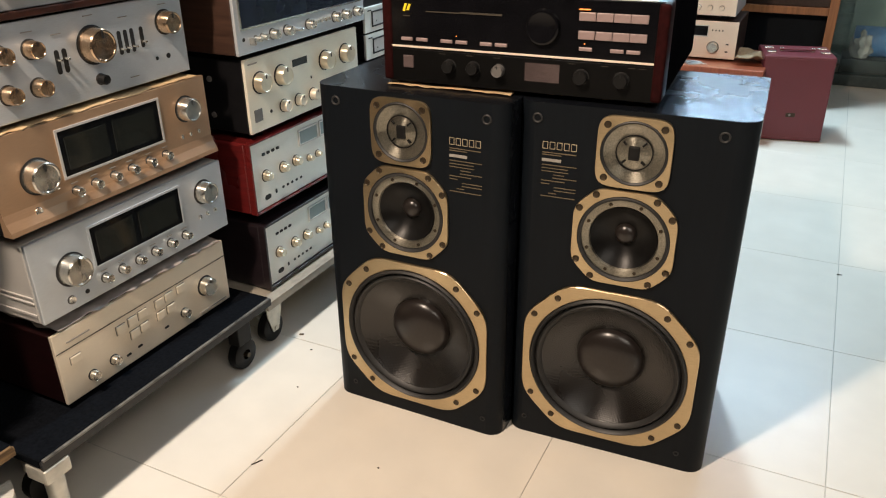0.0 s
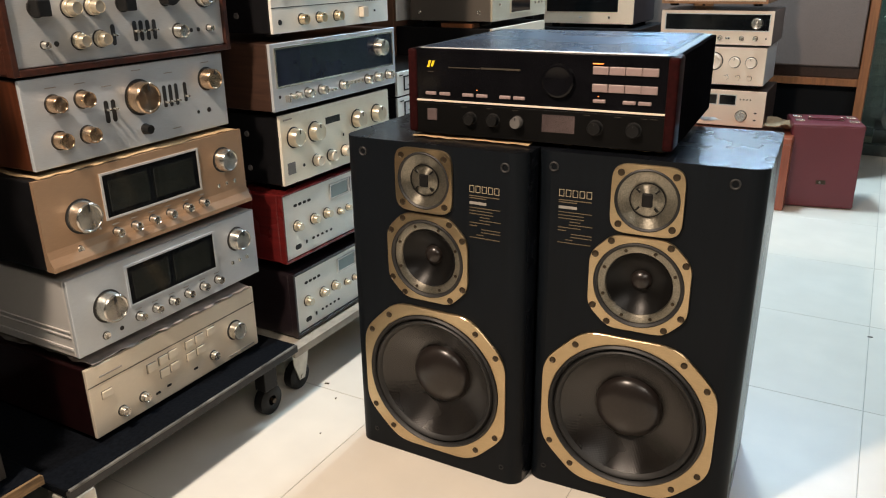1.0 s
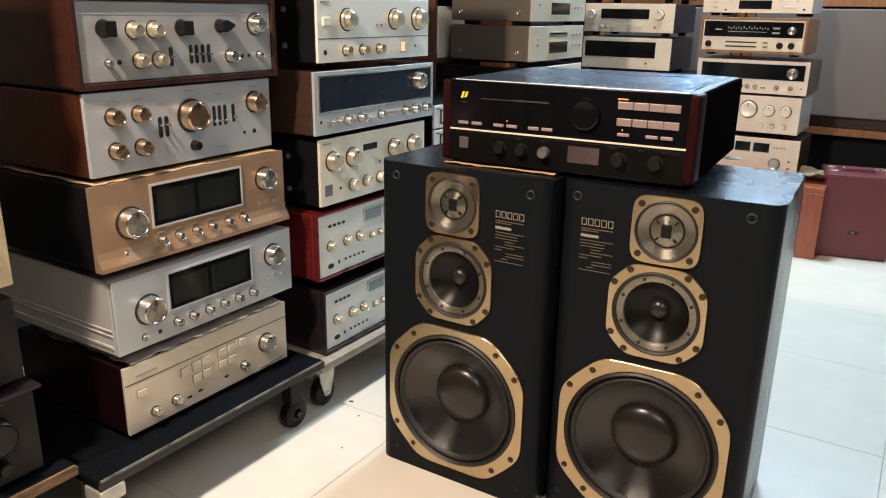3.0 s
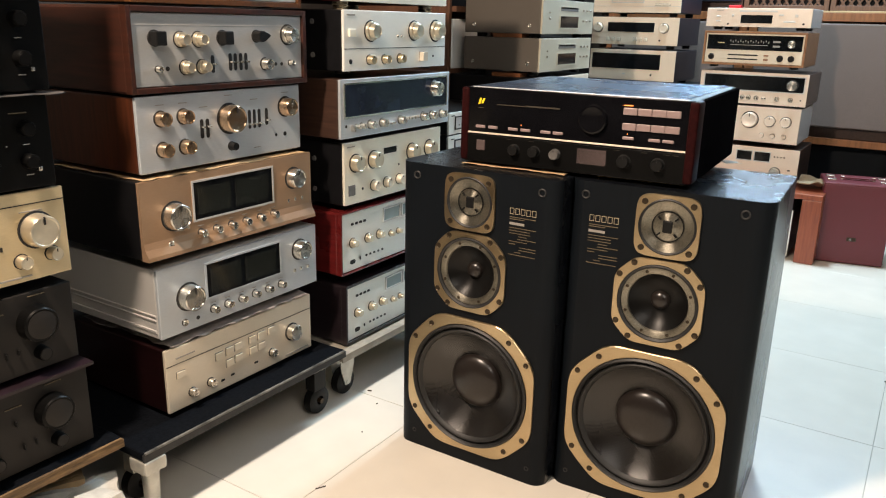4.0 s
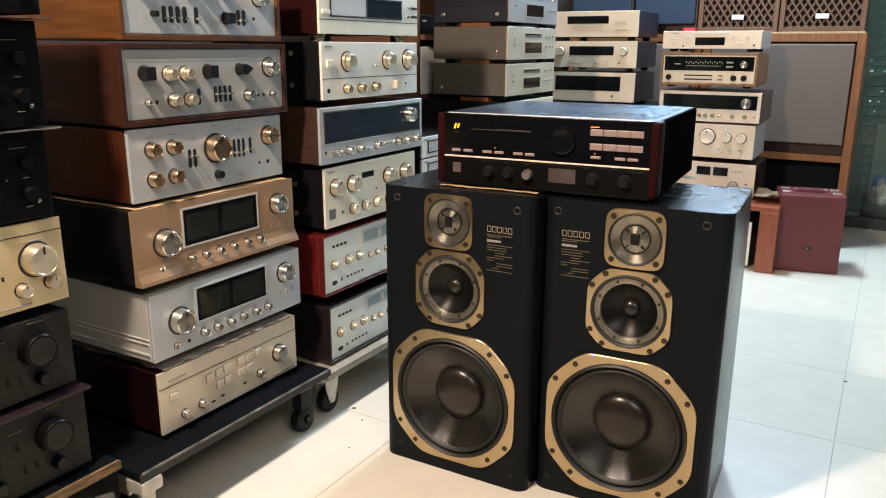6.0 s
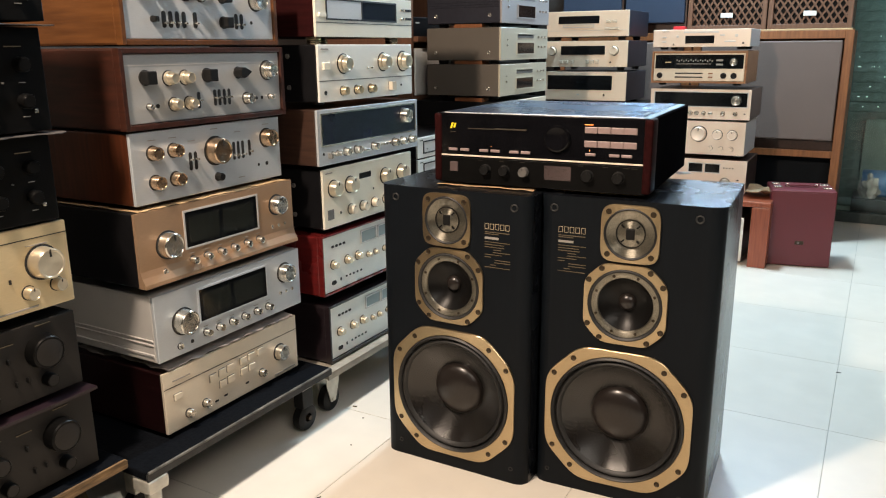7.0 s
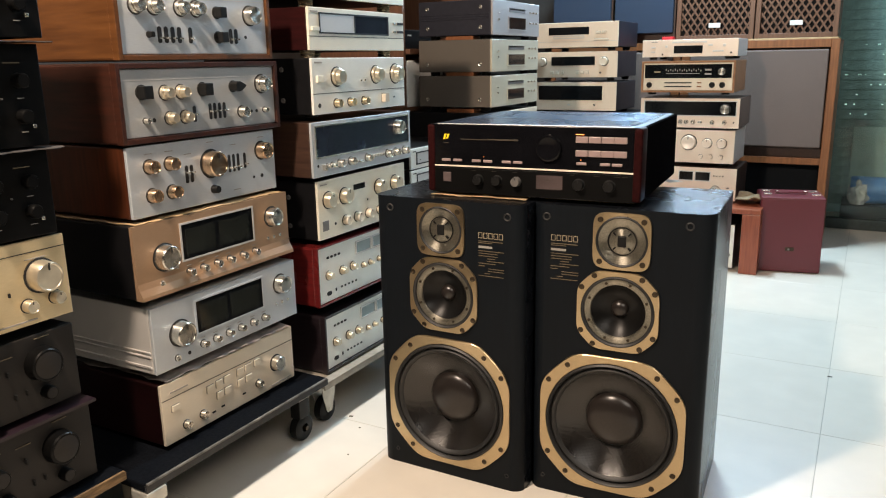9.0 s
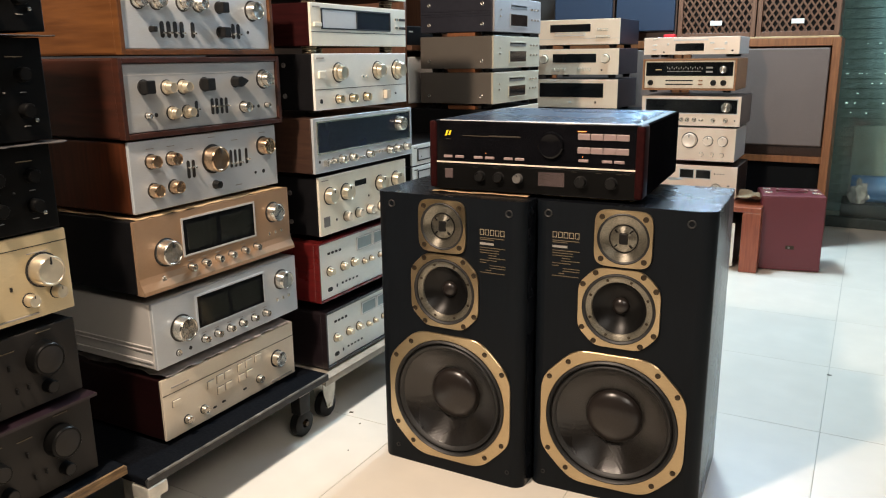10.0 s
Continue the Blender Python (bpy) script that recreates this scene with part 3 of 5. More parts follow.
        put("rivet", shared("rivet", rivet), mr, 0.067 * math.cos(a), -0.0022, 0.067 * math.sin(a))
    bm = bmesh.new()
    lathe(bm, [(0.0595, 0.0038), (0.058, 0.0025), (0.054, 0.0065), (0.047, 0.0135), (0.037, 0.019), (0.028, 0.023), (0.019, 0.025)], 56)
    part("cone", bm, DARKCONE, mp_, smooth=True)
    bm = bmesh.new()
    lathe(bm, [(0.0195, 0.0255)] + [(0.019 * math.cos(radians(k)), 0.0245 - 0.013 * math.sin(radians(k))) for k in range(0, 90, 10)] + [(0, 0.0115)], 32)
    part("dust_cap", bm, CAP, mp_, smooth=True)
    # tweeter
    tp = driver("tweeter_frame", plate(rounded(0.124, 0.02, n), ring(0, 0, 0.0555)), dx - 0.015 * side, 0.625, "brushed brass rounded tweeter frame")
    bolts(tp, [(0.046 * sx, 0.046 * sz) for sx in (-1, 1) for sz in (-1, 1)])
    bm = bmesh.new()
    lathe(bm, [(0.0554, -0.0005), (0.0554, -0.0065), (0.0535, -0.0075), (0.0508, -0.005), (0.0505, -0.001)], 48)
    part("lip", bm, RUBBER, tp, smooth=True)
    bm = bmesh.new()
    lathe(bm, [(0.0508, -0.003), (0.044, -0.0012), (0.03, 0.0025)], 48)
    part("mesh_ring", bm, MESH, tp, smooth=True)
    bm = bmesh.new()
    lathe(bm, [(0.031, 0.004), (0.0308, -0.0005), (0.0292, -0.0005), (0.029, 0.004)], 40)
    part("ring", bm, BLACKPL, tp, smooth=True)
    bm = bmesh.new()
    lathe(bm, [(0.0295, 0.002), (0.022, 0.0008), (0.014, -0.0015), (0, -0.003)], 40)
    part("dome", bm, MESH, tp, smooth=True)
    bm = bmesh.new()
    for k in range(4):
        a = radians(45 + 90 * k)
        bmesh.ops.create_cube(bm, size=1, matrix=Matrix.Rotation(-a, 4, "Y") @ Matrix.Translation((0.0225, 0, 0)) @ Matrix.Diagonal((0.008, 0.006, 0.003, 1)))
    box(bm, -0.0095, 0.0095, -0.0045, 0.002, -0.0125, 0.0125, 0.003)
    part("dome_guard", bm, BLACKPL, tp)
    # grille sockets
    def sock():
        bm = bmesh.new()
        lathe(bm, [(0.009, 0.001), (0.009, -0.002), (0.0075, -0.003), (0.006, -0.002), (0.0056, 0.0005), (0, 0.0005)], 20)
        return finish(bm, "socket", GREYRUB, True)
    for x in (dx - 0.152, dx + 0.152):
        for z in (0.668, 0.038):
            so = put("socket", shared("socket", sock), ob, x, 0, z)
            if z < 0.1:
                so.scale = (0.6, 0.6, 0.6)
    # printed maker's mark and data, as plain bars
    bx = dx + 0.112 if side > 0 else dx - 0.11
    for k in range(5):
        bm = bmesh.new()
        x0 = bx - 0.031 + k * 0.0126
        outline(bm, [(x0, 0.615), (x0 + 0.0095, 0.615), (x0 + 0.0095, 0.628), (x0, 0.628)], -0.0007, 0.0005,
                [(x0 + 0.0009, 0.616), (x0 + 0.0086, 0.616), (x0 + 0.0086, 0.627), (x0 + 0.0009, 0.627)])
        part("print", bm, MARK, ob)
    rnd = random.Random(5)
    rows = [(0.6085, 0.0016, 0.0, 0.06), (0.6045, 0.0016, 0.0, 0.034), (0.595, 0.0052, 0.0, 0.034)]
    for i in range(11):
        x0 = 0.0 if i in (0, 1, 2, 5, 6, 10) else rnd.uniform(0.004, 0.026)
        rows.append((0.586 - 0.0058 * i, 0.0014, x0, rnd.uniform(0.012, 0.02) + 0.03 * (i % 3 > 0) if i not in (0, 10) else 0.062))
    for k, (z, hh, x0, ww) in enumerate(rows):
        bm = bmesh.new()
        box(bm, bx - 0.031 + x0, bx - 0.031 + min(0.063, x0 + ww), -0.0007, 0.0005, z - hh / 2, z + hh / 2)
        part("print", bm, DIMPRINT if k != 2 else PRINT, ob)
    return ob


loudspeaker(pose(-0.636, 1.203, 0), 1, "black three-way loudspeaker with brass driver frames on the tile floor")
loudspeaker(pose(-0.2455, 1.258, 0, 0, 0, 3), -1, "black three-way loudspeaker turned slightly, beside its pair")

# ---- amplifier on the loudspeakers ----
U = []
U += [("d", 0.5, 0.19, 0.995, 0.36, BLACKFACE)]
U += [("t", 0.07, 0.735, 0.012, 0.0014, FAINT), ("t", 0.2, 0.79, 0.062, 0.0016, FAINT), ("t", 0.34, 0.795, 0.075, 0.003, FAINT)]
U += [("v", 0.565, 0.70, 0.029, 0.008, GLOSSBLACK)]
for i in range(4):
    U += [("b", 0.725 + 0.063 * i, 0.83, 0.027, 0.0135, 0.003, MAUVE), ("b", 0.725 + 0.063 * i, 0.645, 0.027, 0.0135, 0.003, MAUVE)]
for u in (0.07, 0.125, 0.215, 0.27, 0.36, 0.415, 0.725, 0.84, 0.9):
    U += [("b", u, 0.485 if u < 0.5 else 0.505, 0.022, 0.006, 0.003, MAUVE)]
U += [("b", 0.25, 0.545, 0.002, 0.002, 0.001, AMBER), ("b", 0.72, 0.555, 0.002, 0.002, 0.001, AMBER), ("b", 0.715, 0.9, 0.018, 0.0015, 0.0045, AMBER)]
U += [("d", 0.5, 0.4, 0.995, 0.022, PINKISH)]
U += [("b", 0.075, 0.235, 0.02, 0.022, 0.004, DIMMAUVE), ("s", 0.145, 0.22, 0.007, 0.007), ("k", 0.225, 0.215, 0.011, 0.012, BLACKPL), ("k", 0.315, 0.215, 0.011, 0.012, BLACKPL), ("k", 0.41, 0.215, 0.0105, 0.014, GREYMET),
      ("d", 0.57, 0.225, 0.13, 0.2, DIMMAUVE), ("k", 0.715, 0.215, 0.012, 0.012, BLACKPL), ("k", 0.865, 0.215, 0.012, 0.012, BLACKPL)]
for u in (0.2, 0.3, 0.4, 0.68, 0.8, 0.9, 0.94):
    U += [("t", u, 0.345, 0.012, 0.001, FAINT)]
black_amp = component("amplifier", "gloss black integrated amplifier with rosewood sides on two loudspeakers", "amplifier", pose(-0.456, 1.266, 0.7012, 0, 0, 3.4),
          0.477, 0.161, 0.445, GLOSSBLACK, TOPBLACK, crowd(U, 0.88), foot=0.003, cheek=ROSEWOOD, group="")
# Thin plate over the case that carries the painted blue sheen.
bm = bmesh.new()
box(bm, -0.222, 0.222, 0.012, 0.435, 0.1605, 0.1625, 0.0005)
part("top_cover", bm, TOPSHEEN, black_amp, "black metal top cover with a blue sheen put into its colour")
for y in (0.07, 0.19, 0.31):
    bm = bmesh.new()
    box(bm, 0.205, 0.216, y, y + 0.07, 0.1615, 0.1632, 0.0008)
    part("vent_slot", bm, SLOT, black_amp)
bm = bmesh.new()
box(bm, -0.226, 0.226, 0.0085, 0.0112, 0.1595, 0.1622, 0.0006)
part("front_trim", bm, SATIN, black_amp, "thin silver line along the top edge")
bm = bmesh.new()      # slanted two-stroke emblem
for x0, z0, w1, h1, sl in ((-0.208, 0.127, 0.0045, 0.0125, 0.004), (-0.2005, 0.1285, 0.0045, 0.0105, 0.004)):
    outline(bm, [(x0, z0), (x0 + w1, z0), (x0 + w1 + sl, z0 + h1), (x0 + sl, z0 + h1)], -0.0014, 0.0004)
part("emblem", bm, YELLOW, black_amp, "yellow emblem")

# ---- stack A ----
def facing_aisle(x, y, z, turn=0.0):
    return pose(x, y, z, 0, 0, 90 + turn)


a1 = [("g", 0.5, 0.74, SLOT), ("t", 0.14, 0.83, 0.05, 0.003, PRINT), ("b", 0.1, 0.56, 0.022, 0.014, 0.004, PALEGOLD), ("k", 0.17, 0.2, 0.0095, 0.012, CHROME), ("k", 0.3, 0.22, 0.0095, 0.012, CHROME), ("k", 0.73, 0.24, 0.0095, 0.012, CHROME),
      ("k", 0.87, 0.45, 0.02, 0.018, CHROME), ("s", 0.385, 0.15, 0.012, 0.005), ("s", 0.455, 0.17, 0.012, 0.005), ("s", 0.62, 0.19, 0.012, 0.005), ("t", 0.9, 0.06, 0.08, 0.002, PRINT)]
for i, (u, v) in enumerate([(0.37, 0.58), (0.44, 0.6), (0.5, 0.61), (0.6, 0.62), (0.66, 0.63), (0.73, 0.64), (0.44, 0.4), (0.5, 0.41), (0.6, 0.43), (0.66, 0.44)]):
    a1.append(("b", u, v, 0.021, 0.017, 0.004, PALEGOLD))
component("amplifier", "pale gold amplifier in a dark red wooden case on a dolly", "amplifier", facing_aisle(-1.102, 0.97, 0.17), 0.442, 0.154, 0.36, PALEGOLD, DEEPRED, crowd(a1, 1.25))


def meter_amp(face, knob, light):
    out = [("k", 0.19, 0.5, 0.0275, 0.024, knob), ("d", 0.54, 0.63, 0.46, 0.5, GLASSY, face if not light else SATIN), ("k", 0.895, 0.66, 0.0232, 0.022, knob), ("k", 0.155, 0.14, 0.007, 0.004, CHROME), ("s", 0.24, 0.14, 0.009, 0.009), ("b", 0.265, 0.3, 0.005, 0.005, 0.003, CHROME)]
    for u in (0.34, 0.43, 0.52, 0.605, 0.69, 0.77):
        out.append(("k", u, 0.19, 0.0085, 0.014, knob))
    for u in (0.86, 0.9, 0.94):
        out.append(("b", u, 0.33, 0.006, 0.008, 0.004, knob))
    for u in (0.43, 0.65):
        out.append(("d", u, 0.62, 0.19, 0.36, METERDARK))
    for u in (0.2, 0.34, 0.43, 0.52, 0.6, 0.69, 0.77):
        out.append(("t", u, 0.29, 0.014, 0.0012, PRINT))
    return out


silver_amp = component("amplifier", "silver amplifier with two dark power meters in a stack", "amplifier", facing_aisle(-1.1, 0.98, 0.34), 0.472, 0.162, 0.4, SILVER, SATIN, crowd(meter_amp(SILVER, CHROME, False), 1.25), foot=0.012)
for z, t in ((0.06, 0.004), (0.05, 0.004), (0.025, 0.006)):
    bm = bmesh.new()
    box(bm, -0.2385, -0.2355, 0.012, 0.39, z, z + t, 0.001)
    part("side_rib", bm, SATIN, silver_amp)
component("amplifier", "champagne gold amplifier with dark meters in a stack", "amplifier", facing_aisle(-1.108, 0.97, 0.512), 0.484, 0.17, 0.4, CHAMP, BLACKMET, crowd(meter_amp(CHAMP, CHROME, True), 1.25), foot=0.012, lip=1)

a4 = [("k", 0.565, 0.6, 0.0295, 0.026, COPPERKNOB), ("k", 0.91, 0.68, 0.0208, 0.024, COPPERKNOB), ("k", 0.57, 0.2, 0.009, 0.014, BLACKPL)]
a4 += [("k", u, v, 0.0145, 0.02, COPPERKNOB) for u in (0.145, 0.285) for v in (0.7, 0.29)]
a4 += [("s", u, 0.5, 0.009, 0.04, 0.6) for u in (0.395, 0.43)] + [("s", u, 0.55, 0.0085, 0.042, 0.25) for u in (0.69, 0.72, 0.75)] + [("s", 0.795, 0.56, 0.0085, 0.038, 0.3), ("s", 0.85, 0.26, 0.007, 0.007), ("s", 0.905, 0.26, 0.01, 0.01)]
a4 += [("t", u, v, 0.02, 0.0014, PRINT) for u, v in ((0.145, 0.88), (0.285, 0.88), (0.565, 0.93), (0.91, 0.9), (0.72, 0.84), (0.41, 0.8), (0.73, 0.12))]
component("amplifier", "brushed silver amplifier with gold knobs in a walnut case", "amplifier", facing_aisle(-1.122, 0.972, 0.686, 1), 0.455, 0.157, 0.36, SILVER, WALNUT, crowd(a4, 1.25), foot=0.008)

a5 = [("g", 0.5, 0.84, SATIN), ("p", 0.135, 0.66, 0.014, 0.022), ("p", 0.535, 0.66, 0.014, 0.022), ("w", 0.735, 0.68, 0.012, 0.022), ("c", 0.92, 0.7, 0.0205, 0.024, CHROME)]
a5 += [("c", u, 0.64, 0.0145, 0.022, SOFTGOLD) for u in (0.285, 0.39)] + [("c", u, 0.25, 0.0135, 0.02, SOFTGOLD) for u in (0.305, 0.405)] + [("k", 0.78, 0.25, 0.0125, 0.018, CHROME)]
a5 += [("s", 0.47, 0.28, 0.009, 0.036, 0.5)] + [("s", u, 0.3, 0.0085, 0.036, 0.5) for u in (0.575, 0.605, 0.637, 0.668)]
a5 += [("k", 0.14, 0.24, 0.006, 0.012, CHROME), ("s", 0.2, 0.24, 0.009, 0.009), ("s", 0.845, 0.24, 0.008, 0.008), ("s", 0.88, 0.24, 0.008, 0.008), ("k", 0.93, 0.25, 0.006, 0.012, CHROME)]
component("amplifier", "silver amplifier with square black knobs in a dark walnut case", "amplifier", facing_aisle(-1.118, 0.976, 0.845), 0.478, 0.165, 0.38, WARMSILVER, PLUM, crowd(a5, 1.25), foot=0.003, sleeve=0.012)

a6 = [("g", 0.5, 0.84, SATIN)] + [("c", u, 0.68, 0.0165, 0.022, CHROME) for u in (0.125, 0.25, 0.43, 0.535)] + [("p", 0.675, 0.64, 0.012, 0.022), ("k", 0.895, 0.62, 0.021, 0.022, CHROME), ("p", 0.675, 0.26, 0.012, 0.022)]
a6 += [("s", u, 0.28, 0.011, 0.034, 0.3) for u in (0.275, 0.32, 0.365, 0.41, 0.485, 0.76, 0.795)] + [("p", 0.2, 0.28, 0.006, 0.014), ("s", 0.86, 0.27, 0.008, 0.008)]
component("amplifier", "silver amplifier with chrome knobs in an orange walnut case", "amplifier", facing_aisle(-1.118, 0.976, 1.012), 0.452, 0.168, 0.38, SILVER, AMBERWOOD, crowd(a6, 1.25), foot=0.003, sleeve=0.012)

# ---- stack B ----
def white_amp():
    out = [("s", 0.12 + 0.043 * i, 0.8, 0.012, 0.007) for i in range(4)]
    out += [("d", 0.53, 0.79, 0.16, 0.2, METER, SATIN), ("d", 0.72, 0.79, 0.16, 0.2, METER, SATIN)]
    out += [("c", u, 0.48, 0.0125, 0.015, SOFTGOLD) for u in (0.12, 0.28, 0.4)] + [("c", u, 0.42, 0.0085, 0.012, SOFTGOLD) for u in (0.52, 0.6, 0.7, 0.8)]
    out += [("s", 0.12, 0.15, 0.022, 0.012), ("s", 0.2, 0.17, 0.006, 0.01)] + [("s", 0.265 + 0.042 * i, 0.18, 0.009, 0.006) for i in range(5)]
    return out


component("amplifier", "white-faced amplifier in a dark wooden case on a grey dolly", "amplifier", facing_aisle(-1.08, 1.525, 0.145), 0.45, 0.17, 0.36, WHITE, INKWOOD, crowd(white_amp(), 1.2), foot=0.003, sleeve=0.008)
component("amplifier", "white-faced amplifier in a red cherry wood case", "amplifier", facing_aisle(-1.08, 1.515, 0.336), 0.46, 0.18, 0.36, WHITE, CHERRY, crowd(white_amp(), 1.2), foot=0.012, sleeve=0.005)
b3 = [("k", u, 0.66, 0.0215, 0.02, SOFTGOLD) for u in (0.115, 0.305, 0.7, 0.88)] + [("d", 0.48, 0.76, 0.13, 0.1, GLASSY), ("d", 0.075, 0.23, 0.07, 0.17, GREYMET), ("s", 0.19, 0.22, 0.008, 0.008)]
b3 += [("k", u, 0.23, 0.0135, 0.016, PALEGOLD) for u in (0.305, 0.44, 0.57, 0.7, 0.83)] + [("b", 0.57, 0.48, 0.004, 0.006, 0.002, SLOT), ("t", 0.07, 0.93, 0.03, 0.003, PRINT)]
cream_unit = component("amplifier", "cream amplifier with round gold knobs in a dark case", "amplifier", facing_aisle(-1.08, 1.53, 0.522), 0.445, 0.172, 0.38, CREAM, BLACKMET, crowd(b3, 1.2))
b4 = [("d", 0.505, 0.64, 0.93, 0.54, BLUEGLASS, CHROME), ("k", 0.86, 0.7, 0.021, 0.022, CHROME), ("s", 0.05, 0.21, 0.008, 0.008), ("b", 0.1, 0.17, 0.006, 0.016, 0.014, CHROME)]
b4 += [("k", u, 0.19, r, 0.016, CHROME) for u, r in ((0.14, 0.006), (0.19, 0.007), (0.27, 0.011), (0.38, 0.011), (0.55, 0.011), (0.76, 0.0115), (0.84, 0.0115), (0.93, 0.0115))] + [("b", 0.46, 0.16, 0.018, 0.006, 0.014, CHROME)] + [("b", u, 0.2, 0.004, 0.008, 0.01, CHROME) for u in (0.61, 0.64, 0.67, 0.7)]
component("receiver", "silver stereo receiver with a long blue-black dial glass", "receiver", facing_aisle(-1.075, 1.538, 0.7), 0.497, 0.152, 0.38, SILVER, DARKWOOD, crowd(b4, 1.2), foot=0.006)
b5 = [("g", 0.5, 0.37, SLOT), ("b", 0.075, 0.63, 0.024, 0.018, 0.006, CREAM), ("c", 0.265, 0.66, 0.0235, 0.022, SOFTGOLD), ("c", 0.69, 0.67, 0.0235, 0.022, SOFTGOLD), ("c", 0.9, 0.67, 0.0265, 0.024, SOFTGOLD), ("b", 0.53, 0.57, 0.006, 0.006, 0.003, CHROME), ("b", 0.57, 0.57, 0.006, 0.006, 0.003, CHROME)]
b5 += [("s", 0.065, 0.16, 0.012, 0.012)] + [("k", u, 0.18, 0.0115, 0.016, GOLDKNOB) for u in (0.25, 0.4, 0.55)] + [("b", 0.77, 0.2, 0.022, 0.024, 0.014, PALEGOLD), ("b", 0.88, 0.2, 0.005, 0.005, 0.003, SLOT), ("t", 0.07, 0.92, 0.03, 0.004, PRINT)]
white_unit = component("amplifier", "white amplifier with large cream knobs and dark rosewood sides", "amplifier", facing_aisle(-1.08, 1.54, 0.862), 0.455, 0.154, 0.38, WHITE, BLACKMET, crowd(b5, 1.2), foot=0.008)
b6 = [("g", 0.5, 0.33, SLOT), ("d", 0.3, 0.64, 0.36, 0.42, SATIN, SLOT), ("d", 0.66, 0.64, 0.34, 0.42, BLUEGLASS, SLOT), ("b", 0.065, 0.5, 0.03, 0.01, 0.005, CREAM), ("t", 0.06, 0.9, 0.03, 0.004, PRINT)]
b6 += [("b", u, v, 0.014, 0.007, 0.004, SLOT if u > 0.92 else CHROME) for u in (0.9, 0.945, 0.975) for v in (0.72, 0.5)]
component("disc_player", "cream compact disc player with a long tray and dark window", "disc player", facing_aisle(-1.08, 1.54, 1.017), 0.462, 0.126, 0.36, CREAM, ROSEWOOD, crowd(b6, 1.2), foot=0.018, footmat=GOLDKNOB)
component("disc_player", "cream hi-fi unit with wooden sides on top of a stack", "hi-fi unit", facing_aisle(-1.08, 1.545, 1.145), 0.462, 0.14, 0.36, CREAM, ROSEWOOD, [("g", 0.5, 0.3, SLOT)], foot=0.022, footmat=GOLDKNOB)

def side_screw_mesh():
    bm = bmesh.new()
    lathe(bm, [(0.0065, 0.001), (0.0065, -0.002), (0.005, -0.003), (0.0025, -0.002), (0, -0.002)], 16)
    return finish(bm, "screw", GREYMET, True)


for unit, w in ((cream_unit, 0.445), (white_unit, 0.455)):
    for y in (0.1, 0.3):
        for z in (0.045, 0.125):
            put("screw", shared("dull_side_screw", side_screw_mesh), unit, -w / 2 - 0.0005, y, z).rotation_euler = (0, 0, radians(-90))

# ---- dark stack at the aisle's near end ----
g0 = [("g", 0.5, 0.86, SLOT), ("k", 0.875, 0.56, 0.029, 0.028, SOFTGOLD), ("k", 0.44, 0.48, 0.022, 0.024, SOFTGOLD), ("k", 0.6, 0.5, 0.02, 0.024, SOFTGOLD), ("k", 0.8, 0.24, 0.012, 0.018, SOFTGOLD), ("k", 0.925, 0.26, 0.012, 0.018, SOFTGOLD), ("k", 0.2, 0.5, 0.022, 0.024, SOFTGOLD), ("b", 0.73, 0.42, 0.004, 0.008, 0.003, SLOT)]
g0 += [("t", u, 0.78, 0.04, 0.0015, PRINT) for u in (0.3, 0.6, 0.86)] + [("t", 0.72, 0.06, 0.1, 0.003, PRINT)]
component("amplifier", "yellow-gold amplifier with large round knobs in a dark stack", "amplifier", facing_aisle(-1.11, 0.357, 0.538), 0.44, 0.165, 0.38, YELLOWGOLD, BLACKMET, g0)
k0 = [("q", 0.83, 0.62, 0.032, 0.026, CHARCOAL), ("q", 0.55, 0.58, 0.017, 0.022, CHARCOAL), ("q", 0.58, 0.24, 0.013, 0.018, CHARCOAL), ("q", 0.84, 0.22, 0.013, 0.018, CHARCOAL), ("q", 0.3, 0.58, 0.017, 0.022, CHARCOAL), ("b", 0.68, 0.62, 0.004, 0.01, 0.008, BLACKPL), ("b", 0.7, 0.3, 0.004, 0.01, 0.008, BLACKPL), ("b", 0.75, 0.31, 0.004, 0.01, 0.008, BLACKPL)]
k0 += [("t", u, v, 0.03, 0.0015, DIMPRINT) for u, v in ((0.55, 0.85), (0.85, 0.95), (0.68, 0.82), (0.3, 0.85))]
component("amplifier", "black amplifier with black knobs in a dim stack", "amplifier", facing_aisle(-1.11, 0.353, 0.372), 0.435, 0.156, 0.38, CHARCOAL, BLACKMET, k0)
component("amplifier", "black amplifier with black knobs at the foot of a stack", "amplifier", facing_aisle(-1.1, 0.355, 0.2), 0.44, 0.162, 0.38, CHARCOAL, BLACKMET, k0)
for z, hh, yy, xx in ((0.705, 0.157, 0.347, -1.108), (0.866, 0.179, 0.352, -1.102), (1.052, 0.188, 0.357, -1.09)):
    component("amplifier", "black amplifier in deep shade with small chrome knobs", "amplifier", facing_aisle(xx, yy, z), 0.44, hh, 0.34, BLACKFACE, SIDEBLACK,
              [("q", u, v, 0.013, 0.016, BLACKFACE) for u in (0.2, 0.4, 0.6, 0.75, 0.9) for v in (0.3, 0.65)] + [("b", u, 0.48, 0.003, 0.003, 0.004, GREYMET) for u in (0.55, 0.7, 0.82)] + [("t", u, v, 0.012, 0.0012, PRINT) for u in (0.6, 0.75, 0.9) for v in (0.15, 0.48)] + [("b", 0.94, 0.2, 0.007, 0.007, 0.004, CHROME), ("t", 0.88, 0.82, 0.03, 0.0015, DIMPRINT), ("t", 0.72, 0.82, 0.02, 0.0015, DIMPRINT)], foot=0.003)

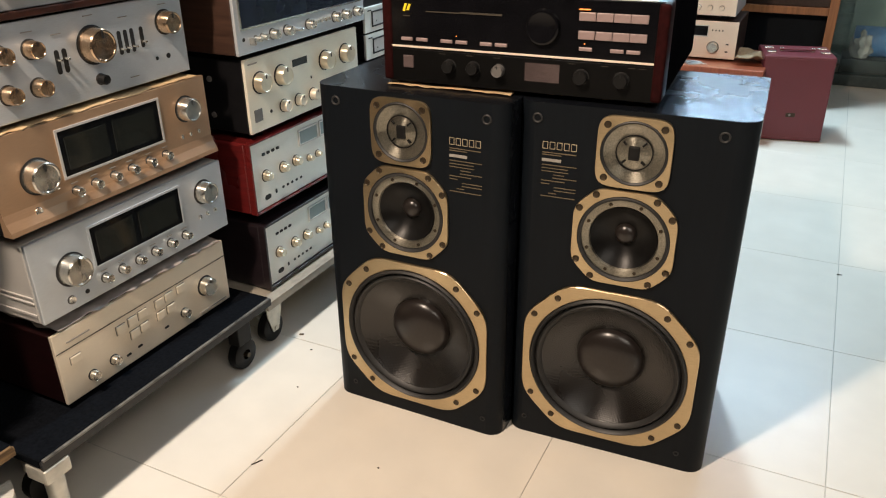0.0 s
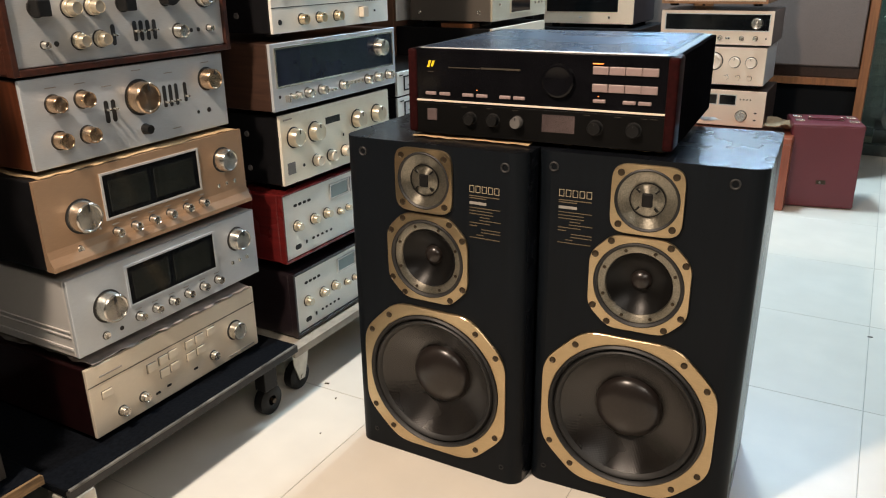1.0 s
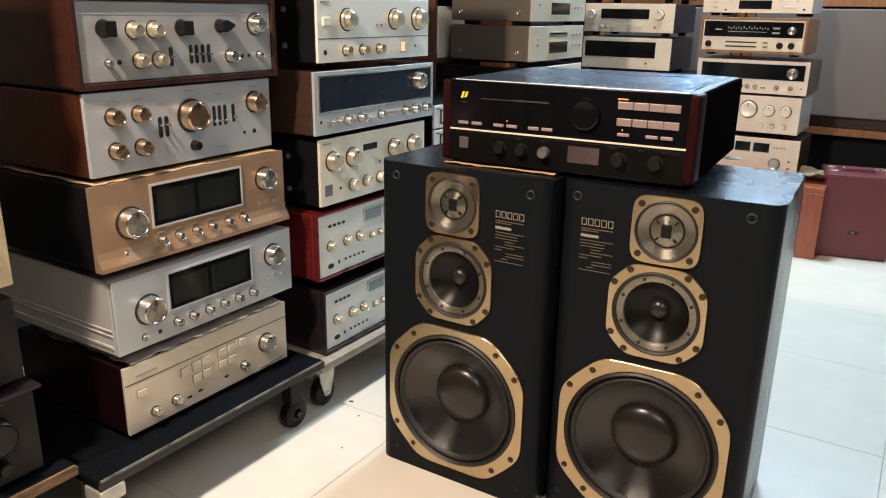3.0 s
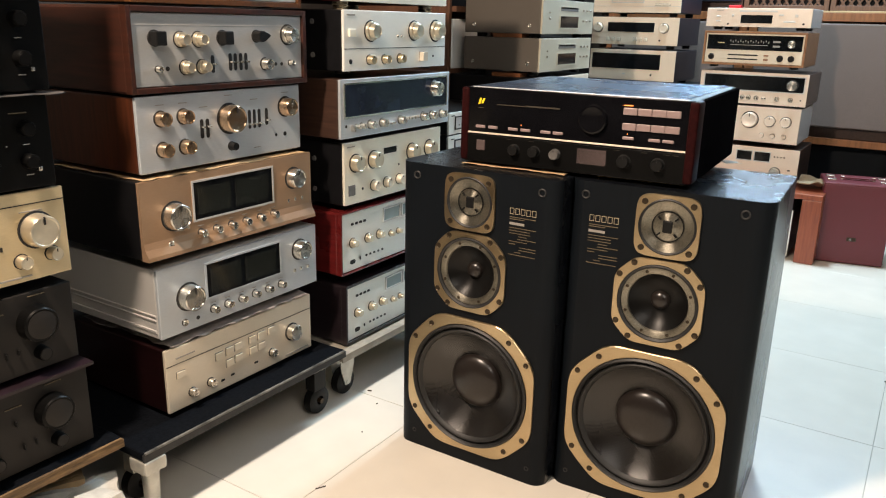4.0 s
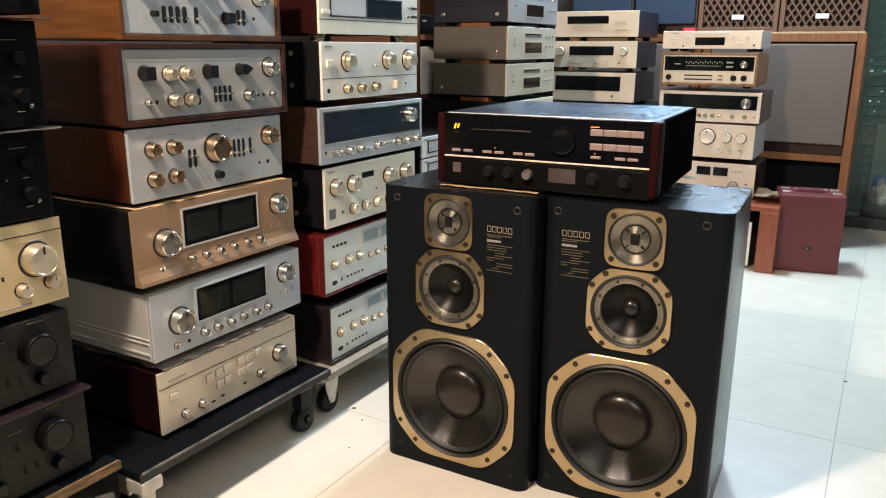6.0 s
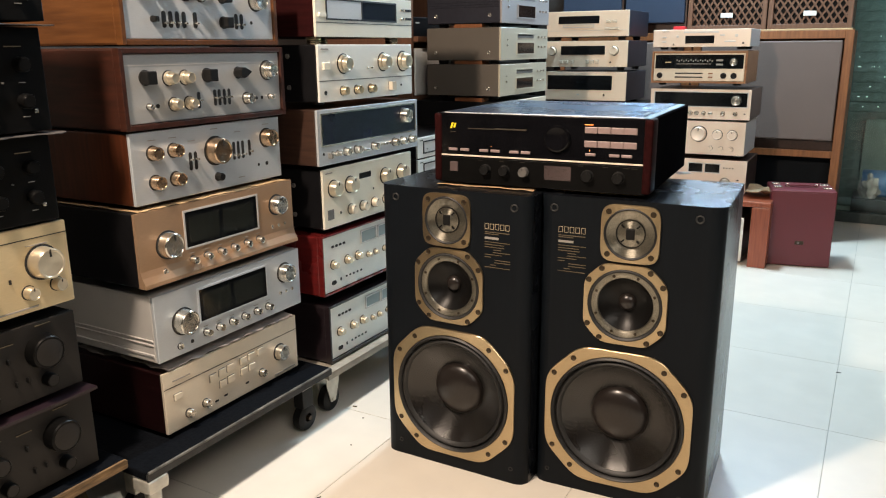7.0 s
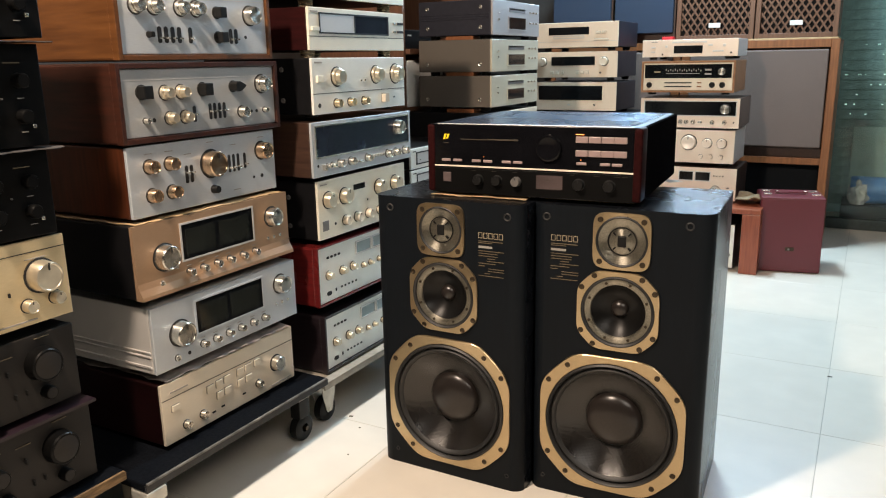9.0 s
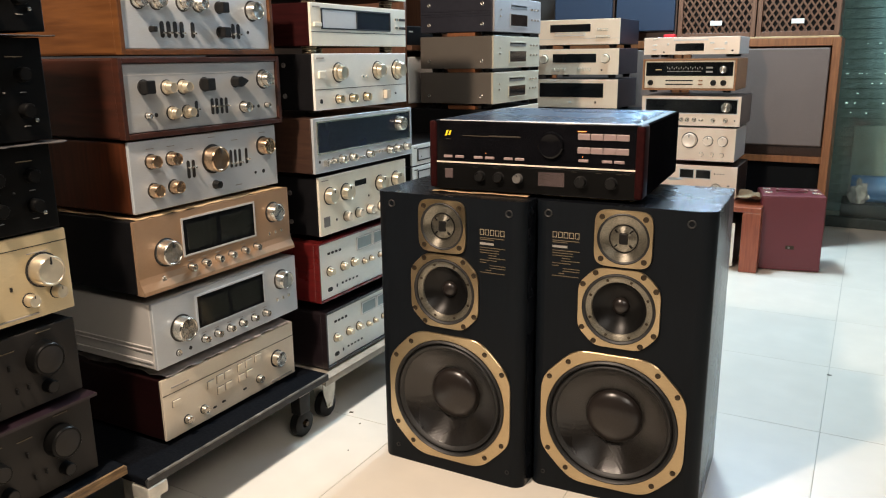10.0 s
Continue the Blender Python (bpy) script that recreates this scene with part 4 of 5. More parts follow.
# ---- dollies ----
def axle_mesh(cx, cy, z):
    bm = bmesh.new()
    lathe(bm, [(0, cy - 0.021), (0.006, cy - 0.021), (0.006, cy + 0.021), (0, cy + 0.021)], 12, cx, z)
    return bm


def dolly(m, lx, ly, top, edge, z, plate, label, style="plate"):
    """Local x along the aisle, front edge at local y = 0."""
    ob = thing("equipment_dolly", m, label, "dolly", "equipment dollies")
    bm = bmesh.new()
    box(bm, 0, lx, 0.002, ly, z - 0.018, z, 0.003)
    part("deck", bm, top, ob)
    bm = bmesh.new()
    box(bm, 0, lx, -0.004, 0.002, z - 0.02, z - 0.003, 0.001)
    part("edge_strip", bm, edge, ob)
    bm = bmesh.new()
    box(bm, 0.004, lx - 0.004, -0.0046, 0.0008, z - 0.0035, z + 0.0006, 0.0005)
    part("worn_edge", bm, WORN if edge is DOLLYEDGE else edge, ob)
    if edge is DOLLYEDGE:
        bm = bmesh.new()
        box(bm, -0.002, 0.05, -0.007, 0.045, z - 0.05, z - 0.021, 0.004)
        part("corner_bracket", bm, STEEL, ob, "pale zinc corner bracket")
    inset = 0.21 if edge is PLY else 0.05
    near = 0.11 if edge is DOLLYEDGE else inset
    if edge is DOLLYEDGE:
        bm = bmesh.new()
        bmesh.ops.create_cone(bm, cap_ends=True, segments=20, radius1=0.016, radius2=0.018, depth=0.09, matrix=Matrix.Translation((0.03, 0.024, z - 0.095)))
        part("caster_stem", bm, STEEL, ob, "pale zinc caster stem", smooth=True)
    for cx, cy in ((0.06, near), (lx - 0.06, inset), (0.06, ly - 0.07), (lx - 0.06, ly - 0.07)):
        bm = bmesh.new()
        box(bm, cx - 0.035, cx + 0.035, cy - 0.03, cy + 0.03, z - 0.0235, z - 0.0185)
        cs = part("caster", bm, plate, ob)
        for s in (-1, 1):
            bm = bmesh.new()
            a = [bm.verts.new((cx + dx, cy + s * 0.019, zz)) for dx, zz in ((-0.03, z - 0.0235), (0.032, z - 0.0235), (0.026, z - 0.045 - 0.02 * (style == "fork")), (0.01, z - 0.045 if style == "plate" else 0.03), (-0.01, z - 0.045 if style == "plate" else 0.03), (-0.026, z - 0.045 - 0.02 * (style == "fork")))]
            b = [bm.verts.new((v.co.x, cy + s * 0.0165, v.co.z)) for v in a]
            bm.faces.new(a), bm.faces.new(b[::-1])
            for i in range(6):
                bm.faces.new((a[i], b[i], b[(i + 1) % 6], a[(i + 1) % 6]))
            part("fork", bm, plate, cs)
        if style == "plate":
            bm = bmesh.new()
            box(bm, cx - 0.022, cx + 0.022, cy - 0.016, cy + 0.016, 0.068, z - 0.024, 0.002)
            part("housing", bm, STEEL if edge is DOLLYEDGE and cx < 0.1 else BLACKPL, cs)
        part("axle", axle_mesh(cx, cy, 0.037), BOLT if edge is DOLLYEDGE else STEEL, cs)
        bm = bmesh.new()
        prof = [(0.012, -0.014), (0.03, -0.014), (0.036, -0.011), (0.037, 0), (0.036, 0.011), (0.03, 0.014), (0.012, 0.014)]
        lathe(bm, [(r, y + cy) for r, y in prof], 28, cx, 0.037)
        part("wheel", bm, BLACKPL, cs, smooth=True)
    return ob


dolly(facing_aisle(-1.035, 0.63, 0), 0.615, 0.5, DOLLYTOP, DOLLYEDGE, 0.168, STEEL, "black carpeted equipment dolly with worn edge on casters")
dolly(facing_aisle(-1.05, 1.25, 0), 0.62, 0.5, GREYBOARD, GREYBOARD, 0.143, STEEL, "grey board equipment dolly with zinc casters", "fork")
dolly(facing_aisle(-1.078, -0.02, 0), 0.64, 0.5, DOLLYTOP, PLY, 0.197, STEEL, "low dolly edged with a raw wood strip")

# ---- packing under the near dolly ----
def crumpled(bm, amount, scale, seed):
    """Cuts a block finely and pushes its surface about, its foot held flat."""
    bmesh.ops.subdivide_edges(bm, edges=list(bm.edges), cuts=9, use_grid_fill=True)
    for v in bm.verts:
        n0 = noise.noise_vector(v.co * scale + Vector((seed, 0, seed)))
        n1 = noise.noise_vector(v.co * scale * 3.3 + Vector((0, seed, 0)))
        v.co += (n0 + 0.4 * n1) * amount
        v.co.z = max(0.0, v.co.z)


bm = bmesh.new()
box(bm, -0.038, 0.038, -0.4, 0, 0, 0.12)
crumpled(bm, 0.02, 16, 3)
plank = new("wrapped_plank", finish(bm, "wrapped_plank", PALEWRAP))
tagged(plank, "pale film-wrapped plank lying on the floor under a dolly", "plank").matrix_world = pose(-1.06, 0.595, 0, 0, 0, -23)
carton = thing("carton", pose(-1.142, 0.588, 0, 0, 0, -23), "flattened brown cardboard carton on the floor under a dolly", "carton")
bm = bmesh.new()
box(bm, -0.042, 0.034, -0.36, -0.02, 0, 0.12)
crumpled(bm, 0.006, 11, 8)
part("body", bm, CARD, carton)
bm = bmesh.new()
box(bm, -0.042, 0.02, -0.355, -0.03, 0.124, 0.1265, 0.0008)
part("flap", bm, CARD, carton)

# ---- stack C ----
for z, h, x, case, face, nm in ((0.808, 0.135, -1.08, TAUPE, OLIVE, "grey"), (0.942, 0.137, -1.078, TAUPE, OLIVE, "grey"), (1.078, 0.145, -1.075, NAVYMET, DUSK, "dark navy")):
    it = [("d", 0.5, 0.36, 0.36, 0.34, GLASSY, face), ("d", 0.5, 0.74, 0.34, 0.12, GREYMET), ("d", 0.5, 0.79, 0.33, 0.08, face), ("b", 0.12, 0.45, 0.008, 0.008, 0.004, CHROME), ("b", 0.12, 0.62, 0.006, 0.006, 0.004, CHROME)]
    it += [("b", u, v, 0.012, 0.008, 0.004, CHROME) for u in (0.78, 0.85, 0.92) for v in (0.4, 0.72)]
    c = component("disc_player", nm + " metal disc player with a small dark display", "disc player", facing_aisle(x, 2.635, z), 0.465, h, 0.32, face, case, it, foot=0.016)
    for yy, zz in ((0.05, 0.045), (0.28, 0.045)) + (((0.05, 0.118), (0.28, 0.118)) if case is NAVYMET else ()):
        def scr():
            bm = bmesh.new()
            lathe(bm, [(0.0075, 0.001), (0.0075, -0.002), (0.006, -0.003), (0.003, -0.002), (0, -0.002)], 16)
            return finish(bm, "screw", CHROME, True)
        s = put("screw", shared("side_screw", scr), c, -0.2326, yy, zz)
        s.rotation_euler = (0, 0, radians(-90))
    if case is NAVYMET:
        for zz in (0.074, 0.083, 0.092):
            bm = bmesh.new()
            box(bm, -0.2342, -0.2322, 0.012, 0.315, zz, zz + 0.004, 0.0008)
            part("side_rib", bm, case, c)
for z in (0.9435, 1.079, 0.802):
    bm = bmesh.new()
    box(bm, -0.06, 0.06, -0.03, 0.03, 0, 0.0142, 0.001)
    tagged(new("wooden_block", finish(bm, "wooden_block", OAK)), "small orange wooden block between two disc players", "block", "wooden blocks").matrix_world = pose(-1.22, 2.44, z)
component("power_amplifier", "large black-sided amplifier with a pale face under disc players", "amplifier", facing_aisle(-1.08, 2.635, 0.45), 0.47, 0.352, 0.38, PALEGOLD, BLACKMET, [("g", 0.5, 0.9, SLOT)], foot=0.02)
bm = bmesh.new()
box(bm, -0.25, 0.25, 0, 0.45, 0, 0.45, 0.004)
tagged(new("plinth_cabinet", finish(bm, "plinth_cabinet", BLACKMET)), "plain black cabinet carrying a stack", "cabinet").matrix_world = facing_aisle(-1.07, 2.635, 0)
for z in (0.565, 0.64):
    component("mini_component", "small white hi-fi unit between the stacks", "hi-fi unit", facing_aisle(-1.15, 2.11, z), 0.4, 0.074, 0.25, WHITE, BLACKMET, [("d", 0.2, 0.5, 0.2, 0.5, SATIN, SLOT), ("t", 0.06, 0.85, 0.02, 0.003, SLOT), ("b", 0.15, 0.4, 0.004, 0.004, 0.003, SLOT)], foot=0.004)
bm = bmesh.new()
box(bm, -0.22, 0.22, 0, 0.4, 0, 0.565, 0.004)
tagged(new("plinth_cabinet", finish(bm, "plinth_cabinet", BLACKMET)), "plain black cabinet under small units", "cabinet").matrix_world = facing_aisle(-1.15, 2.11, 0)

# ---- stack E ----
e1 = [("d", 0.43, 0.62, 0.8, 0.5, GLASSY), ("b", 0.42, 0.2, 0.014, 0.006, 0.003, SATIN), ("b", 0.74, 0.2, 0.01, 0.012, 0.004, CHROME)]
e2 = [("d", 0.46, 0.64, 0.54, 0.34, GLASSY), ("k", 0.84, 0.62, 0.021, 0.018, PALEGOLD), ("k", 0.08, 0.62, 0.021, 0.018, PALEGOLD)] + [("b", u, 0.2, 0.016, 0.014, 0.005, PALEGOLD) for u in (0.2, 0.26, 0.33, 0.52, 0.58, 0.64)] + [("s", 0.8, 0.18, 0.009, 0.009)]
e3 = [("d", 0.4, 0.66, 0.5, 0.3, GLASSY), ("d", 0.4, 0.42, 0.36, 0.07, PALEGOLD, SATIN), ("g", 0.5, 0.24, SATIN), ("b", 0.76, 0.58, 0.022, 0.01, 0.004, PALEGOLD), ("b", 0.83, 0.58, 0.022, 0.01, 0.004, PALEGOLD), ("b", 0.8, 0.3, 0.07, 0.008, 0.004, PALEGOLD)]
for z, h, it in ((0.718, 0.163, e1), (0.887, 0.147, e2), (1.037, 0.143, e3)):
    component("amplifier" if h > 0.15 else "disc_player", "pale gold hi-fi unit with a dark display and black case", "hi-fi unit", pose(-1.16, 3.6, z), 0.434, h, 0.36, DEEPGOLD, NAVYMET, it, foot=0.018)
bm = bmesh.new()
box(bm, -0.26, 0.26, 0, 0.45, 0, 0.718, 0.004)
tagged(new("plinth_cabinet", finish(bm, "plinth_cabinet", BLACKMET)), "plain black cabinet carrying pale gold units", "cabinet").matrix_world = pose(-1.16, 3.58, 0)

# ---- stack D on the red-brown table ----
tb = thing("low_table", pose(-0.52, 3.42, 0), "low red-brown wooden table carrying a stack", "table")
bm = bmesh.new()
box(bm, -0.34, 0.325, 0, 0.44, 0.285, 0.31, 0.003)
part("tabletop", bm, TABLEWOOD, tb)
for x in (-0.34, 0.245):
    for y in (0.0, 0.36):
        bm = bmesh.new()
        box(bm, x, x + 0.08, y, y + 0.08, 0, 0.2845, 0.003)
        part("leg", bm, TABLEWOOD, tb)
component("amplifier", "small white unit standing on the floor under a table", "hi-fi unit", pose(-0.53, 3.47, 0), 0.44, 0.22, 0.3, WHITE, BLACKMET, [("k", 0.94, 0.3, 0.012, 0.01, CHROME), ("d", 0.9, 0.75, 0.12, 0.3, SATIN)])
d1 = [("d", 0.49, 0.73, 0.14, 0.26, GLASSY, SATIN), ("d", 0.66, 0.73, 0.145, 0.26, GLASSY, SATIN), ("k", 0.795, 0.3, 0.022, 0.02, CHROME)] + [("b", 0.775 + 0.03 * i, 0.76, 0.005, 0.006, 0.004, BOLT) for i in range(4)] + [("s", 0.92, v, 0.012, 0.006) for v in (0.2, 0.4)]
component("amplifier", "cream amplifier with two meters in a dark wooden case", "amplifier", pose(-0.56, 3.55, 0.31), 0.46, 0.165, 0.34, PINKISH, DARKWOOD, d1)
d2 = [("k", 0.51, 0.62, 0.034, 0.024, PINKISH), ("k", 0.71, 0.61, 0.0215, 0.02, PINKISH), ("k", 0.866, 0.61, 0.0215, 0.02, PINKISH)] + [("k", u, 0.2, 0.0095, 0.012, PINKISH) for u in (0.645, 0.755, 0.865)]
component("amplifier", "cream amplifier with one large and two smaller knobs", "amplifier", pose(-0.565, 3.55, 0.484), 0.43, 0.172, 0.34, PINKISH, SATIN, d2, foot=0.014)
d3 = [("d", 0.505, 0.66, 0.92, 0.46, GLASSY, SATIN), ("k", 0.86, 0.64, 0.022, 0.02, CHROME)] + [("k", u, 0.2, 0.009, 0.014, CHROME) for u in (0.18, 0.42, 0.48, 0.55, 0.74, 0.86)] + [("b", 0.62, 0.2, 0.02, 0.008, 0.01, CHROME), ("s", 0.95, 0.2, 0.007, 0.007)]
component("receiver", "silver receiver with a long dark dial and walnut case", "receiver", pose(-0.57, 3.55, 0.66), 0.464, 0.146, 0.36, PINKISH, DARKWOOD, d3, foot=0.006)
d4 = [("d", 0.5, 0.7, 0.97, 0.5, GLASSY), ("k", 0.88, 0.68, 0.016, 0.014, CHROME), ("k", 0.07, 0.2, 0.012, 0.012, BLACKPL), ("k", 0.78, 0.2, 0.012, 0.012, BLACKPL), ("k", 0.89, 0.2, 0.012, 0.012, BLACKPL), ("s", 0.4, 0.28, 0.13, 0.006), ("s", 0.4, 0.14, 0.13, 0.006), ("b", 0.64, 0.28, 0.02, 0.006, 0.003, OAK), ("b", 0.64, 0.14, 0.02, 0.006, 0.003, OAK)]
d4 += [("t", 0.26 + 0.026 * i, 0.76 - 0.04 * (i % 2), 0.004, 0.008, PRINT) for i in range(16)] + [("t", 0.45, 0.62, 0.16, 0.0025, PRINT), ("t", 0.73, 0.75, 0.03, 0.008, PRINT), ("t", 0.73, 0.6, 0.03, 0.008, PRINT), ("t", 0.16, 0.68, 0.03, 0.004, GOLDPRINT)]
component("tuner", "old tuner with a dark dial in a teak case", "tuner", pose(-0.587, 3.55, 0.823), 0.436, 0.158, 0.34, PALEGOLD, TEAK, d4, foot=0.01, sleeve=0.01)
d5 = [("d", 0.49, 0.42, 0.3, 0.44, GLASSY), ("d", 0.5, 0.84, 0.36, 0.1, SATIN), ("b", 0.12, 0.55, 0.02, 0.006, 0.003, SATIN), ("b", 0.12, 0.3, 0.02, 0.006, 0.003, SATIN), ("b", 0.26, 0.6, 0.01, 0.01, 0.004, SATIN), ("b", 0.72, 0.65, 0.02, 0.008, 0.003, SATIN), ("b", 0.86, 0.62, 0.012, 0.012, 0.004, SATIN), ("s", 0.22, 0.15, 0.008, 0.008), ("s", 0.93, 0.2, 0.01, 0.008), ("b", 0.8, 0.3, 0.05, 0.006, 0.003, SATIN), ("t", 0.13, 0.88, 0.03, 0.003, PRINT)]
component("disc_player", "slim pinkish silver disc player on top of a tuner", "disc player", pose(-0.585, 3.55, 0.988), 0.442, 0.092, 0.3, PINKISH, SATIN, d5, foot=0.012)

# ---- large loudspeakers at the back ----
def big_speaker(x0, x1, y, label):
    ob = thing("floor_loudspeaker", pose((x0 + x1) / 2, y, 0), label, "loudspeaker", "large floor loudspeakers")
    w, h, d, t = x1 - x0, 1.075, 0.45, 0.04
    for nm, a in (("side_panel", (-w / 2, -w / 2 + t, 0, d, 0, h)), ("side_panel", (w / 2 - t, w / 2, 0, d, 0, h)), ("top_panel", (-w / 2 + t, w / 2 - t, 0, d, h - t, h)), ("bottom_panel", (-w / 2 + t, w / 2 - t, 0, d, 0, t)),
                  ("rail", (-w / 2 + t, w / 2 - t, 0.005, 0.05, 0.44, 0.475)), ("back_panel", (-w / 2 + t, w / 2 - t, d - 0.03, d, t, h - t))):
        bm = bmesh.new()
        box(bm, *a, 0.002)
        part(nm, bm, OAK, ob)
    bm = bmesh.new()
    box(bm, -w / 2 + t + 0.006, w / 2 - t - 0.006, -0.012, 0.03, 0.53, h - t - 0.01, 0.006)
    part("grille", bm, GRILLE, ob, "grey cloth grille")
    bm = bmesh.new()
    box(bm, -w / 2 + t, w / 2 - t, 0.02, 0.05, 0.476, 0.53, 0.002)
    part("baffle_strip", bm, DARKWOOD, ob)
    bm = bmesh.new()
    box(bm, -w / 2 + t, w / 2 - t, 0.09, 0.11, t, 0.44)
    part("lower_baffle", bm, BAFFLE, ob)
    return ob


big_speaker(-0.73, 0.035, 4.1, "large oak loudspeaker with a grey cloth grille")
big_speaker(-1.5, -0.74, 4.1, "large oak loudspeaker behind the stacks")


def lattice_speaker(x0, x1, y, z):
    ob = thing("lattice_loudspeaker", pose((x0 + x1) / 2, y, z), "brown wooden loudspeaker with a diagonal lattice grille", "loudspeaker", "lattice loudspeakers")
    w, h, d, t = x1 - x0, 0.56, 0.3, 0.024
    for nm, a in (("side_panel", (-w / 2, -w / 2 + t, 0, d, 0, h)), ("side_panel", (w / 2 - t, w / 2, 0, d, 0, h)), ("top_panel", (-w / 2 + t, w / 2 - t, 0, d, h - t, h)), ("bottom_panel", (-w / 2 + t, w / 2 - t, 0, d, 0, t))):
        bm = bmesh.new()
        box(bm, *a, 0.002)
        part(nm, bm, LATTICE, ob)
    bm = bmesh.new()
    box(bm, -w / 2 + t, w / 2 - t, 0.04, 0.06, t, h - t)
    part("cloth", bm, BAFFLE, ob)
    bm = bmesh.new()
    iw, ih = w / 2 - t, h - 2 * t
    step, slope = 0.036, 1.5
    ang = math.atan(slope)
    for s in (-1, 1):
        c = -ih / slope - iw
        while c < iw + ih / slope:
            # the bar x = c + s' z / slope inside the opening
            lo, hi = 0.0, ih
            for bound in (-iw, iw):
                zc = (bound - c) * slope
                if bound < 0:
                    lo = max(lo, zc)
                else:
                    hi = min(hi, zc)
            if hi - lo > 0.02:
                xm, zm = c + (lo + hi) / 2 / slope, (lo + hi) / 2
                ln = (hi - lo) / math.sin(ang)
                mtx = Matrix.Translation((s * xm, 0.02 + s * 0.003, t + zm)) @ Matrix.Rotation(-s * (math.pi / 2 - ang) * -1, 4, "Y") @ Matrix.Diagonal((0.0085, 0.012, ln, 1))
                bmesh.ops.create_cube(bm, size=1, matrix=mtx)
            c += step
    part("lattice", bm, LATTICE, ob, "wooden diagonal lattice")
    bm = bmesh.new()
    box(bm, -0.03, 0.03, 0.006, 0.012, 0.062, 0.086, 0.001)
    part("badge", bm, LABEL, ob)
    return ob


lattice_speaker(-0.775, -0.378, 4.12, 1.085)
lattice_speaker(-0.372, 0.018, 4.12, 1.085)
bm = bmesh.new()
box(bm, -0.79, 0.025, 4.11, 4.45, 1.0755, 1.0845, 0.002)
tagged(new("board", finish(bm, "board", CARD)), "thin cardboard sheet under the lattice loudspeakers", "board")
for x0, x1 in ((-1.49, -1.135), (-1.125, -0.785)):
    ob = thing("studio_loudspeaker", pose((x0 + x1) / 2, 4.12, 1.0755), "walnut loudspeaker with a navy cloth grille", "loudspeaker", "navy loudspeakers")
    w, h, d = x1 - x0, 0.6, 0.33
    bm = bmesh.new()
    box(bm, -w / 2, w / 2, 0.02, d, 0, h, 0.003)
    part("cabinet", bm, DARKWOOD, ob)
    bm = bmesh.new()
    box(bm, -w / 2 + 0.008, w / 2 - 0.008, -0.01, 0.0195, 0.05, h - 0.012, 0.006)
    part("grille", bm, NAVY, ob, "navy cloth grille")
bm = bmesh.new()
box(bm, -0.03, 0.03, 0, 0.05, 0, 0.03, 0.004)
tagged(new("red_box", finish(bm, "red_box", REDPL)), "small red plastic box beside a disc player", "box").matrix_world = pose(-0.8, 4.04, 1.0755)

# ---- burgundy case ----
cs = thing("carrying_case", pose(-0.07, 3.53, 0, 0, 0, 12), "burgundy leatherette carrying case with a top handle on the floor", "case")
bm = bmesh.new()
box(bm, -0.138, 0.138, 0, 0.235, 0.004, 0.36, 0.006, 3)
part("body", bm, BURGUNDY, cs)
bm = bmesh.new()
box(bm, -0.07, 0.07, 0.094, 0.118, 0.366, 0.373, 0.003)
part("handle", bm, BURGUNDY, cs)
for x in (-0.062, 0.062):
    bm = bmesh.new()
    box(bm, x - 0.008, x + 0.008, 0.1, 0.112, 0.36, 0.3755, 0.002)
    part("handle_mount", bm, CHROME, cs)
for z in (0.004, 0.335):
    bm = bmesh.new()
    box(bm, -0.1395, 0.1395, -0.0016, 0.2366, z + 0.012, z + 0.015, 0.001)
    part("seam", bm, BURGUNDY, cs)
for x, y in ((-0.105, 0.06), (0.105, 0.06), (-0.105, 0.15), (0.105, 0.15)):
    bm = bmesh.new()
    box(bm, x - 0.018, x + 0.018, y, y + 0.028, 0.359, 0.366, 0.002)
    part("latch", bm, CHROME, cs)
bm = bmesh.new()
box(bm, -0.019, 0.019, -0.003, 0.001, 0.106, 0.124, 0.002)
lk = part("lock_plate", bm, BOLT, cs)
bm = bmesh.new()
lathe(bm, [(0.005, -0.002), (0.005, -0.005), (0.003, -0.006), (0, -0.006)], 16, -0.004, 0.115)
part("lock", bm, GREYMET, lk, smooth=True)

# ---- sheets and packing ----
def sheet(name, m, w, d, mat, label, category, wave=0.003, t=0.0012, seed=1, cut=0.0):
    """A thin uneven sheet, w along local x, d along local y, with a ragged edge."""
    bm = bmesh.new()
    rnd = random.Random(seed)
    nx, ny = 24, 12
    lo, hi = [], []
    for j in range(ny + 1):
        for i in range(nx + 1):
            x, y = w * i / nx, d * j / ny
            if j in (0, ny):
                y += rnd.uniform(-cut, cut)
            if i in (0, nx):
                x += rnd.uniform(-cut, cut)
            z = wave * (0.5 + 0.5 * noise.noise(Vector((x * 18 + seed, y * 18, seed))))
            lo.append(bm.verts.new((x, y, z)))
            hi.append(bm.verts.new((x, y, z + t)))
    for j in range(ny):
        for i in range(nx):
            a = j * (nx + 1) + i
            q = (a, a + 1, a + nx + 2, a + nx + 1)
            bm.faces.new([hi[k] for k in q])
            bm.faces.new([lo[k] for k in reversed(q)])
    rim = [i for i in range(nx + 1)] + [(j + 1) * (nx + 1) - 1 for j in range(1, ny + 1)] + [ny * (nx + 1) + i for i in range(nx - 1, -1, -1)] + [j * (nx + 1) for j in range(ny - 1, 0, -1)]
    for a, b in zip(rim, rim[1:] + rim[:1]):
        bm.faces.new((lo[a], lo[b], hi[b], hi[a]))
    ob = new(name, finish(bm, name, mat, True))
    ob.matrix_world = m
    return tagged(ob, label, category)


